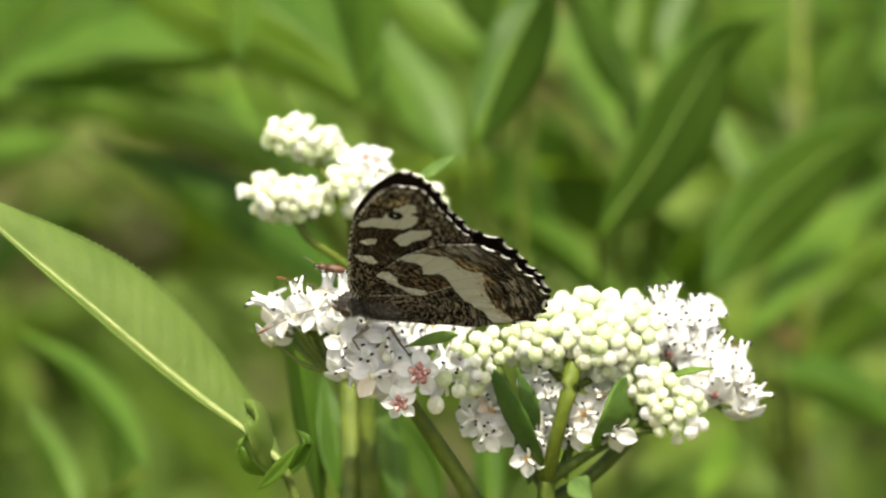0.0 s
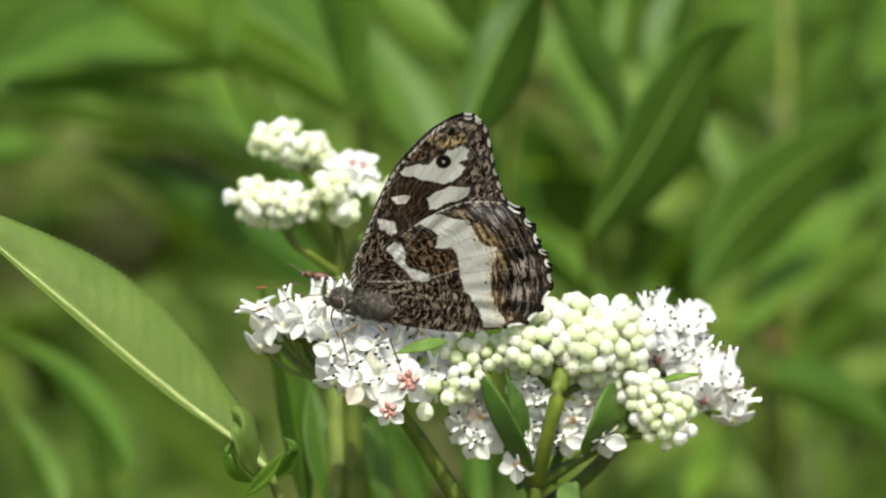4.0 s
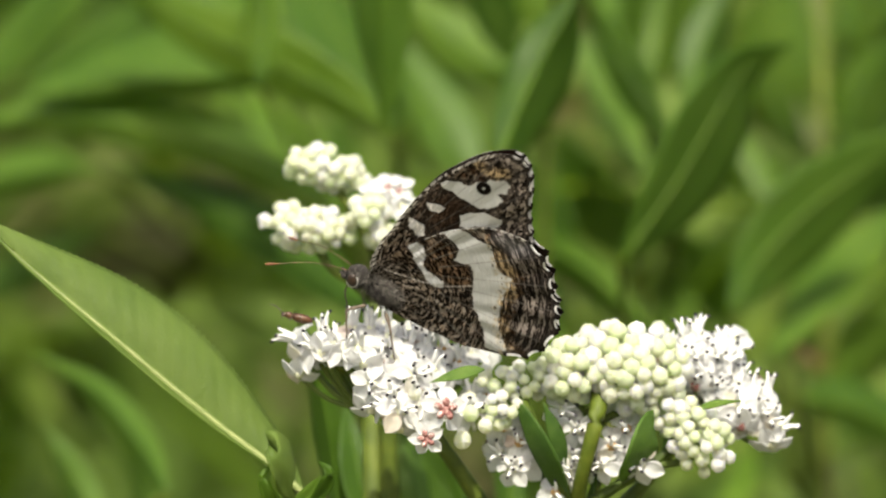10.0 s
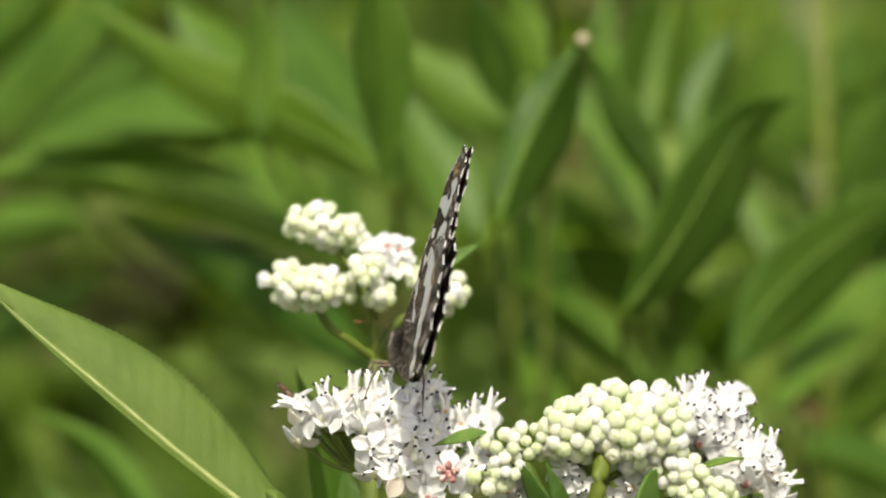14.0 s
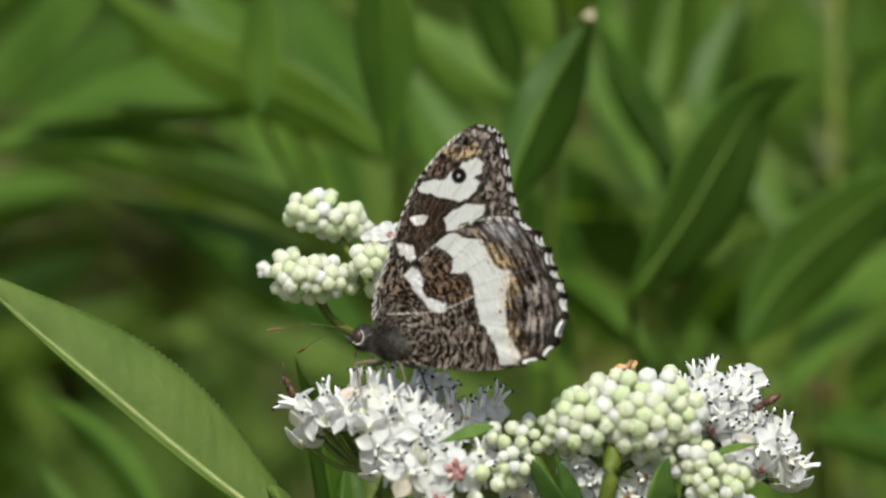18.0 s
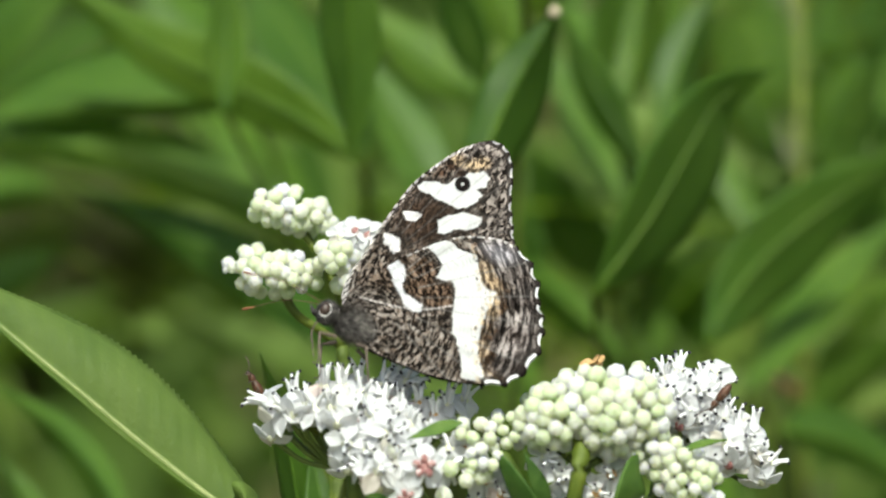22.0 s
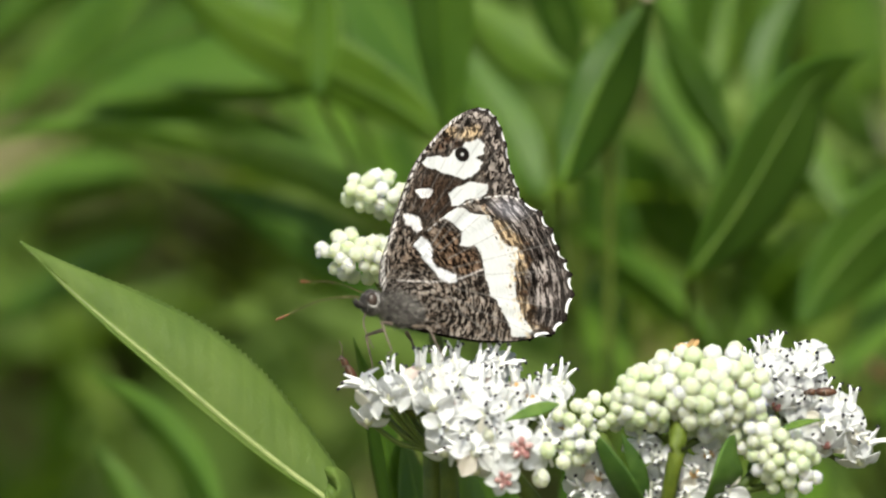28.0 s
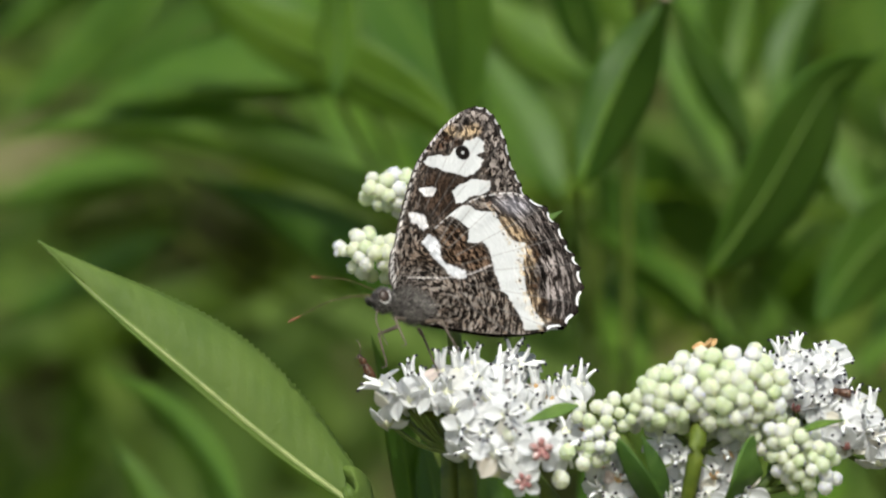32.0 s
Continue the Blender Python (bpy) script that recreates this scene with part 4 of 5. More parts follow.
def build_front_umbel():
    """The flower head on which the butterfly sits; plan units round its own middle (952, 645)."""
    def at(px, py, y=0.0):
        return Vector(((px - 952.5) * UNIT, y, (645 - py) * UNIT))
    u = empty("flower_umbel", P(961, 802), "flat head of white flowers and pale green buds", "flower head")
    # open flowers: place on the plan, depth in mm, how it faces (up, front, left, right, hanging), centre
    ways = {"u": ((0.0, -0.25, 1.0), 32, 4), "f": ((0.0, -1.0, 0.25), 8, 3), "l": ((-1.0, -0.35, 0.35), 20, 3), "r": ((0.9, -0.35, 0.6), 20, 3), "h": ((-0.1, -0.6, -0.8), 15, 0),
            "t": ((-0.2, -0.75, 0.75), 20, 2)}
    left = [(476, 537, 2, "l", 0), (496, 575, 0, "h", 0), (482, 600, 1, "h", 0), (505, 552, -1, "t", 0), (526, 562, -2, "h", 0), (527, 530, 1, "u", 0), (548, 540, -2, "u", 0), (562, 552, -3, "t", 0),
            (578, 517, 2, "u", 0), (591, 550, -4, "t", 0), (609, 517, 0, "u", 0), (638, 508, 3, "u", 0), (644, 532, -2, "t", 0), (680, 524, 2, "u", 0), (700, 512, 4, "u", 0), (717, 520, 3, "r", 0)]
    left += [(627, 574, -5, "t", 1), (600, 582, -5, "h", 0), (656, 567, -4, "t", 0), (675, 550, -1, "u", 0), (688, 597, -6, "f", 0), (722, 588, -3, "t", 0), (708, 556, 0, "u", 0), (739, 556, 3, "u", 2),
             (766, 578, 2, "u", 2), (789, 564, 4, "u", 0), (818, 560, 7, "u", 0), (613, 614, -6, "f", 0), (649, 629, -7, "f", 0), (634, 652, -7, "l", 0), (612, 660, -5, "h", 0), (664, 661, -9, "f", 0)]
    left += [(698, 652, -6, "t", 0), (662, 694, -6, "h", 0), (775, 668, -5, "r", 0), (694, 628, -6, "t", 2), (714, 664, -4, "f", 2), (788, 637, 0, "t", 0),
             (814, 640, 1, "t", 2), (742, 600, 0, "t", 0), (700, 575, -2, "f", 0)]
    for px, py, d, way, kind in left:
        n, droop, stamens = ways[way]
        n = Vector(n) + Vector((dice.uniform(-.3, .3) + (px - 640) / 500, dice.uniform(-.15, .15), dice.uniform(-.15, .15)))
        flower(u, at(px, py, d * MM), n, dice.uniform(0.95, 1.12), kind, stamens, droop)
        pedicel(u, at(px, py, d * MM), at(640 + (px - 640) * 0.4, 660, 0.004))
    flower(u, at(742, 657, -0.0125), (0.15, -1, 0.15), 1.12, 3, 0, 14)
    flower(u, at(709, 708, -0.0120), (0.0, -1, -0.1), 0.85, 3, 0, -5)
    for px, py, s in ((772, 714, 1.2), (787, 668, 1.1), (812, 690, 1.0), (690, 632, 1.0)):
        bud(u, at(px, py, -0.007), (0.1, -1, -0.1), s)
    bud(u, at(655, 532, 0.002), (0.1, -1, 0.2), 1.15)
    # fading flowers hanging between the stalks
    for px, py, kind in ((838, 741, 0), (844, 694, 2), (872, 723, 2), (950, 665, 0), (972, 700, 0), (966, 745, 0), (1035, 730, 2), (1018, 765, 0), (935, 810, 2), (880, 760, 2), (1062, 700, 2), (955, 775, 0), (988, 772, 0), (1086, 762, 0), (1068, 748, 1), (906, 738, 2), (858, 768, 0)):
        flower(u, at(px, py, dice.uniform(-.003, .001)), (dice.uniform(-.5, .5), -0.9, 0.1), dice.uniform(0.85, 1.1), kind, 4 if kind == 0 else 2, 22)
    # the white flowers behind the buds
    right = [(1144, 538, 8, "u", 1), (1168, 518, 9, "u", 0), (1192, 510, 9, "u", 0), (1163, 552, 6, "t", 0), (1191, 552, 5, "f", 0), (1150, 580, 5, "t", 0), (1173, 580, 4, "f", 0), (1211, 538, 7, "t", 0),
             (1235, 532, 8, "u", 0), (1256, 540, 8, "r", 0), (1226, 562, 5, "f", 0), (1242, 556, 6, "r", 0), (1203, 596, 4, "f", 0), (1186, 616, 3, "h", 1), (1135, 600, 5, "f", 0), (1218, 615, 4, "f", 0)]
    right += [(1242, 628, 5, "t", 0), (1264, 612, 7, "u", 0), (1287, 628, 6, "u", 0), (1300, 642, 5, "f", 0), (1313, 630, 7, "u", 1), (1265, 652, 3, "f", 0), (1303, 664, 4, "f", 0), (1266, 687, 2, "h", 1),
              (1318, 678, 5, "f", 0), (1338, 690, 5, "r", 0), (1322, 722, 5, "h", 0), (1105, 572, 9, "u", 0), (1238, 690, 4, "f", 0), (1120, 552, 10, "u", 0), (1215, 655, 7, "f", 0), (1165, 610, 7, "f", 0), (1245, 590, 7, "f", 0)]
    for px, py, d, way, kind in right:
        py += 26 if py < 560 else 12
        n, droop, stamens = ways[way]
        n = Vector(n) + Vector((dice.uniform(-.3, .3) + (px - 1220) / 300, dice.uniform(-.15, .15), dice.uniform(-.15, .15)))
        flower(u, at(px, py, d * MM), n, dice.uniform(0.95, 1.12), kind, stamens, droop)
        pedicel(u, at(px, py, d * MM), at(1195 + (px - 1195) * 0.4, 700, 0.011))
    # flowers on the far side, seen through the gaps
    for px, py, d, way, kind in left[3:30:3] + right[3:30:3]:
        flower(u, at(px + dice.uniform(-6, 10), py + 6, (d + 6) * MM), (dice.uniform(-.3, .3), -0.8, 0.7), 1.05, 0, 0, 12)
    # domes of closed buds
    bud_dome(u, at, 1068, 592, 102, 78, 14, 19, 0.001, 0.008, 1.16, tries=1500)
    bud_dome(u, at, 895, 612, 96, 27, 2, 16, -0.001, 0.003, 0.88)
    bud_dome(u, at, 968, 596, 60, 52, -12, 18, -0.001, 0.006, 1.08)
    bud_dome(u, at, 838, 660, 36, 32, 0, 15.5, -0.003, 0.003, 0.80)
    bud_dome(u, at, 1192, 718, 52, 66, -38, 17, -0.001, 0.004, 0.92)
    bud_dome(u, at, 1125, 655, 70, 40, 25, 18, 0.0, 0.004, 0.98)
    # stalks
    stalks(u, at, [
        ([(975, 1240, 0.004), (972, 1000, 0.004), (968, 900, 0.003), (968, 848, 0.002)], [1.9, 1.7, 1.5, 1.3]),
        ([(968, 848, 0.002), (985, 770, -0.004), (1005, 690, -0.006), (1015, 640, -0.003)], [1.3, 1.15, 1.3, 1.6]),
        ([(966, 848, 0.002), (935, 770, -0.004), (895, 690, -0.005), (868, 640, -0.001)], [1.2, 1.0, 1.2, 1.5]),
        ([(972, 850, 0.002), (1040, 805, 0.001), (1105, 765, 0.0), (1165, 715, 0.001)], [1.1, 0.9, 0.9, 0.8]),
        ([(972, 1080, 0.005), (880, 950, 0.008), (795, 820, 0.006), (725, 715, 0.003), (650, 610, 0.001)], [1.7, 1.6, 1.4, 1.2, 0.8]),
        ([(715, 690, 0.002), (640, 640, 0.002), (560, 590, 0.002), (505, 555, 0.002)], [1.3, 1.1, 0.9, 0.6]),
        ([(715, 690, 0.003), (740, 640, 0.0), (755, 590, 0.002)], [1.1, 0.8, 0.6]),
        ([(968, 900, 0.008), (1060, 840, 0.011), (1150, 740, 0.011), (1200, 640, 0.010)], [1.4, 1.2, 1.1, 0.8]),
        ([(1150, 740, 0.011), (1230, 710, 0.010), (1310, 700, 0.009)], [0.9, 0.7, 0.5]),
        ([(1105, 765, 0.0), (1150, 762, 0.0), (1200, 745, 0.0)], [0.7, 0.6, 0.5]),
        ([(895, 690, 0.0), (870, 668, -0.001), (840, 660, -0.002)], [0.8, 0.6, 0.5]),
        ([(966, 870, 0.006), (930, 820, 0.009), (900, 770, 0.010)], [0.9, 0.7, 0.4]),
        ([(970, 870, 0.006), (1010, 810, 0.010), (1030, 760, 0.010)], [0.9, 0.7, 0.4])])
    # thin pedicels below the buds
    for px, py in ((990, 660), (1040, 670), (1075, 660), (1025, 690), (960, 640), (1180, 700), (1200, 730), (1175, 745)):
        me = mesh_of("stalk", *tube([at(1010 if px < 1120 else 1150, 690 if px < 1120 else 735, 0), at(px, py, -0.002)], [0.6 * MM, 0.35 * MM], 6, 4), STALK)
        piece("stalk", me, u)
    # small bracts among the stalks
    for base, tip, w, roll, d in (((812, 590), (716, 612), 24, 60, -7), ((1185, 665), (1262, 650), 18, 40, -4), 
                                  ((1060, 790), (1085, 745), 40, 70, 2), ((1000, 850), (1010, 780), 24, 70, 3), ((940, 860), (915, 790), 22, 60, 4),
                                  ((1010, 850), (1050, 890), 50, 60, 2), ((1130, 750), (1160, 690), 26, 60, 1)):
        a, b = at(*base, d * MM), at(*tip, (d - 1) * MM)
        me = leaf_mesh("bract", (b - a).length, w * UNIT, 0.12, 0.3, mat=BRACT, nl=12, nw=3, thick=0.00025)
        piece("bract", me, u, leaf_pose(a, b, roll, 0.12), "small green bract")
    for pts, w, turn in ((((962, 845, 0.001), (925, 760, -0.006), (890, 690, -0.007), (862, 640, -0.003)), 19, -40), (((950, 790, 0.0), (940, 720, -0.003), (915, 650, -0.004)), 15, 10),
                         (((1060, 800, 0.002), (1085, 745, -0.006), (1100, 690, -0.006), (1112, 665, -0.003)), 26, -50)):
        me, _ = blade_mesh("bract", [at(*p) for p in pts], w * UNIT, w * UNIT, turn, turn - 8, 0.55, BRACT, 14, 4, 0.0, 0.05, 0.00025, w)
        piece("bract", me, u, None, "broad green bract below the buds")
    return u


UMBEL = build_front_umbel()


def build_rear_umbel():
    def at(px, py, y=0.0):
        return P(px, py, 0.024 + y) - P(560, 520, 0.024)
    u = empty("flower_umbel", P(560, 520, 0.024), "small head of pale cream elder buds with a few white flowers", "flower head")
    bud_dome(u, at, 489, 494, 77, 38, 6, 16, 0.0, 0.006, 0.98, tries=1200)
    bud_dome(u, at, 518, 390, 76, 33, 12, 16, 0.006, 0.005, 0.98, tries=1200)
    bud_dome(u, at, 590, 468, 34, 30, 10, 18, -0.002, 0.004, 1.0)
    bud_dome(u, at, 712, 495, 52, 42, 20, 16, 0.004, 0.005, 1.0)
    bud_dome(u, at, 612, 505, 20, 20, 0, 18, -0.002, 0.002, 1.0)
    for px, py, k in ((600, 430, 0), (625, 422, 1), (645, 428, 1), (650, 455, 0), (620, 460, 0)):
        flower(u, at(px, py, 0.0), (dice.uniform(-.4, .4), -0.8, 0.5), 0.8, k, 0, 10)
    stalks(u, at, [
        ([(640, 1400, 0.006), (628, 900, 0.004), (615, 720, 0.003), (602, 620, 0.003)], [1.9, 1.6, 1.3, 1.1]),
        ([(602, 620, 0.003), (560, 590, 0.001), (520, 560, 0.0), (490, 500, 0.0)], [0.9, 0.7, 0.7, 0.8]),
        ([(602, 620, 0.003), (600, 540, 0.003), (560, 460, 0.004), (515, 400, 0.006)], [0.9, 0.7, 0.7, 0.8]),
        ([(602, 620, 0.003), (640, 560, 0.003), (690, 530, 0.004), (715, 500, 0.004)], [0.9, 0.7, 0.7, 0.7]),
        ([(600, 560, 0.003), (600, 510, 0.002), (595, 470, 0.001)], [0.7, 0.6, 0.5])])
    me = leaf_mesh("bract", 0.009, 0.0022, 0.1, 0.3, mat=BRACT, nl=12, nw=3)
    piece("bract", me, u, leaf_pose(at(712, 468, 0.006), at(796, 414, 0.006), 60, 0.1), "small green bract")
    return u


def build_far_umbel():
    def at(px, py, y=0.0):
        return P(px, py, 0.13 + y) - P(905, 0, 0.13)
    u = empty("flower_umbel", P(905, 0, 0.13), "small far head of pale green buds", "flower head")
    bud_dome(u, at, 906, -36, 30, 20, 0, 17, 0.0, 0.004, 1.1, tries=500)
    stalks(u, at, [([(906, -32, 0.002), (920, 120, 0.012), (905, 300, 0.03), (900, 900, 0.04)], [0.8, 0.8, 0.9, 1.0])])
    return u


build_rear_umbel()
build_far_umbel()


# ------------------------------------------------------------------ the leaf beside the flowers
def build_side_leaf():
    base = P(470, 990, 0.003)
    ob = empty("elder_leaf", base, "long green toothed elder leaf folded along its pale midrib", "leaf")
    line = [P(px, py, y) - base for px, py, y in ((470, 990, 0.003), (400, 930, 0.003), (330, 877, 0.002), (235, 800, 0.0), (135, 715, -0.002), (-15, 589, -0.004), (-122, 489, -0.006))]
    me, rib = blade_mesh("blade", line, 101 * UNIT, 12 * UNIT, 12, 40, 0.45, LEAF_NEAR, 120, 10, 0.10, 0.035, 0.0003, 2.0, 25)
    piece("blade", me, ob)
    piece("midrib", mesh_of("midrib", *tube([p + Vector((0, -0.0003, -0.0002)) for p in rib], [0.0006, 0.0005, 0.0004, 0.0003, 0.0001], 8, 2), PALE), ob, None, "pale midrib")
    # small curled leaflets at the foot of the blade
    for pts, w, t1, t2, mat in ((((455, 1010, 0.004), (440, 960, 0.0), (418, 925, -0.003), (408, 905, -0.001)), 30, 60, 10, LEAF_NEAR),
                                (((440, 1015, 0.003), (410, 1000, 0.0), (398, 965, -0.001), (415, 940, 0.0)), 13, -30, -40, LEAF),
                                (((470, 1020, 0.004), (505, 985, 0.002), (515, 955, 0.0), (495, 935, 0.001)), 15, -40, -20, LEAF),
                                (((430, 1040, 0.003), (470, 1000, 0.0), (500, 960, -0.002)), 12, -30, 20, LEAF)):
        me, _ = blade_mesh("leaflet", [P(*p) - base for p in pts], w * UNIT, w * UNIT * 0.8, t1, t2, 0.5, mat, 16, 4, 0.0, 0.15, 0.0003, w, 30)
        piece("leaflet", me, ob, None, "small curled leaflet")
    foot = P(560, 1280, 0.006) - base
    piece("petiole", mesh_of("petiole", *tube([(0, 0, 0), foot * 0.4 + Vector((0.002, 0, -0.004)), foot], [0.0008, 0.0009, 0.0011], 8), STALK), ob)
    return ob


SIDE_LEAF = build_side_leaf()


# ------------------------------------------------------------------ the plants behind
# each plant: foot and top of its stem on the plan, depth, radius in mm, then its leaves:
# line from base to tip, breadth above and below the midrib, the turn of both halves, depth at base and tip
PLANTS = [
    ((690, 420), 0.36, 2.6, [
        (((640, 300), (540, 226), (400, 156), (250, 84), (80, -45)), 62, 52, -10, -24, (0.15, 0.17)),
        (((400, 215), (402, 90), (398, -60)), 36, 36, -40, -46, (0.14, 0.148)),
        (((612, -80), (618, 60), (622, 190), (628, 298)), 56, 52, -15, -50, (0.108, 0.116), 0.35),
        (((650, 290), (580, 170), (510, 60), (435, -60)), 60, 78, 45, 42, (0.188, 0.212)),
        (((410, 120), (320, 40), (230, -60)), 50, 46, 48, 30, (0.22, 0.23)),
        (((440, 197), (330, 190), (150, 198), (-50, 232)), 100, 34, 50, -24, (0.17, 0.19)),
        (((170, -70), (40, 40), (-60, 140), (-190, 265)), 50, 44, 45, 25, (0.20, 0.22)),
        (((60, -110), (-60, 0), (-220, 130)), 46, 44, 35, -20, (0.24, 0.25)),
        (((250, 20), (120, 90), (0, 170), (-60, 215)), 34, 34, 10, 40, (0.25, 0.26)),
        (((550, 435), (430, 375), (290, 310), (120, 268), (-60, 264), (-200, 296)), 54, 36, 36, -22, (0.17, 0.20)),
        (((600, 640), (520, 560), (400, 470), (270, 405), (130, 345)), 52, 46, 48, -22, (0.16, 0.20)),
        (((560, 420), (450, 295), (360, 225), (270, 180)), 46, 40, 58, 40, (0.25, 0.27)),
        (((560, 460), (550, 340), (530, 220)), 38, 38, 20, 25, (0.30, 0.30)),
        (((90, 340), (-50, 360), (-230, 410)), 46, 30, 40, -20, (0.25, 0.26)),
        (((110, 455), (-40, 535), (-200, 620)), 34, 34, 25, 0, (0.25, 0.26))]),
    ((860, 420), 0.36, 2.6, [
        (((795, 395), (740, 290), (690, 200), (640, 100)), 56, 48, 12, -10, (0.18, 0.20)),
        (((870, 195), (780, 145), (700, 80), (630, 10)), 52, 40, 12, -15, (0.196, 0.212)),
        (((858, 165), (820, 60), (775, -70)), 40, 38, -50, -45, (0.18, 0.18)),
        (((825, 375), (862, 270), (912, 160), (987, 28)), 50, 68, 20, -54, (0.108, 0.116), 0.55),
        (((960, 560), (900, 420), (850, 330)), 50, 48, -45, -45, (0.21, 0.23)),
        (((925, 740), (905, 600), (892, 470)), 46, 44, 20, -20, (0.21, 0.24)),
        (((1110, 650), (1000, 545), (900, 480), (820, 425)), 28, 40, -10, -50, (0.18, 0.21)),
        (((760, 330), (715, 240), (690, 150)), 56, 56, -45, -50, (0.27, 0.27)),
        (((920, 110), (880, 20), (850, -90)), 46, 44, 10, -30, (0.24, 0.24)),
        (((1120, 480), (1010, 430), (880, 400)), 60, 50, -40, -50, (0.26, 0.27)),
        (((1080, 520), (1000, 400), (930, 260)), 56, 56, -45, -50, (0.25, 0.25))]),
    ((1100, 560), 0.34, 2.2, [
        (((1105, 385), (1060, 290), (1015, 190), (970, 80)), 32, 38, 30, 30, (0.18, 0.20)),
        (((1145, 310), (1080, 210), (1030, 120), (985, 20)), 32, 34, -45, -50, (0.165, 0.18)),
        (((1050, 535), (1150, 395), (1225, 265), (1280, 180), (1368, 132)), 64, 80, -50, -54, (0.124, 0.14), 0.5),
        (((1150, 370), (1110, 320), (1040, 255)), 44, 36, 20, 5, (0.23, 0.23)),
        (((1180, 240), (1200, 130), (1270, -20)), 42, 40, 10, -50, (0.18, 0.196)),
        (((1100, 230), (1120, 110), (1150, -80)), 26, 30, 5, -54, (0.20, 0.21)),
        (((1160, 260), (1190, 120), (1185, -80)), 28, 34, -50, -56, (0.21, 0.23)),
        (((1040, 130), (1020, 40), (1030, -80)), 26, 26, 0, 25, (0.21, 0.23)),
        (((1060, 170), (1080, 60), (1110, -90)), 36, 36, -54, -50, (0.23, 0.23)),
        (((1180, 700), (1145, 600), (1120, 500)), 44, 40, -10, 20, (0.24, 0.26)),
        (((1250, 640), (1220, 560), (1150, 440)), 50, 46, -50, -50, (0.27, 0.27)),
        (((1290, 420), (1240, 330), (1210, 200)), 50, 50, -48, -52, (0.26, 0.26))]),
    ((1395, 705), 0.26, 1.3, [
        (((1250, 620), (1300, 530), (1390, 435), (1500, 350), (1640, 270)), 68, 80, -30, -40, (0.156, 0.18)),
        (((1325, 705), (1395, 600), (1475, 505), (1620, 385)), 44, 42, 35, 20, (0.17, 0.21)),
        (((1350, 450), (1300, 350), (1230, 220)), 26, 28, 30, 10, (0.20, 0.21)),
        (((1380, 770), (1500, 800), (1660, 890)), 50, 40, 40, 5, (0.18, 0.21)),
        (((1240, 1010), (1268, 930), (1290, 850)), 24, 24, 20, 40, (0.16, 0.18)),
        (((1410, 760), (1480, 690), (1600, 620)), 70, 60, -30, -40, (0.24, 0.26)),
        (((1330, 560), (1320, 450), (1350, 300)), 40, 40, -52, -56, (0.24, 0.24)),
        (((1440, 640), (1520, 560), (1640, 500)), 50, 46, -10, -35, (0.24, 0.26))]),
    ((1412, -60), 0.24, 1.1, [
        (((1400, 330), (1330, 210), (1300, 60), (1310, -80)), 42, 42, -50, -50, (0.27, 0.29)),
        (((1470, 420), (1500, 250), (1590, 60)), 46, 46, -50, -54, (0.26, 0.27)),
        (((1500, 330), (1470, 160), (1480, -60)), 44, 46, -52, -56, (0.27, 0.29)),
        (((1560, 260), (1540, 100), (1560, -80)), 40, 40, -46, -54, (0.29, 0.30)),
        (((1440, 250), (1370, 130), (1350, -70)), 32, 30, -42, -50, (0.30, 0.32)),
        (((1590, 480), (1530, 370), (1440, 260)), 46, 42, -46, -54, (0.29, 0.30)),
        (((1610, 380), (1600, 200), (1640, -20)), 50, 50, -40, -50, (0.24, 0.25))]),
    ((-330, 640), 0.2, 2.6, [
        (((230, 960), (180, 868), (100, 772), (-20, 690)), 34, 38, 5, -45, (0.12, 0.15)),
        (((110, 1040), (70, 940), (0, 820)), 28, 32, -5, -45, (0.14, 0.15)),
        (((220, 1010), (190, 940), (150, 880)), 34, 38, -45, -50, (0.15, 0.16))]),
    ((600, 830), 0.03, 1.7, [
        (((548, 1060), (528, 900), (500, 760), (460, 636)), 26, 28, 30, -54, (0.04, 0.034)),
        (((600, 1060), (575, 930), (548, 800)), 28, 32, 20, 40, (0.032, 0.04)),
        (((690, 1050), (672, 930), (650, 830)), 26, 24, 30, 0, (0.06, 0.065)),
        (((760, 1050), (735, 960), (680, 850)), 34, 30, -50, -30, (0.09, 0.095)),
        (((860, 1060), (850, 930), (845, 820)), 28, 26, 20, -40, (0.08, 0.085))]),
]


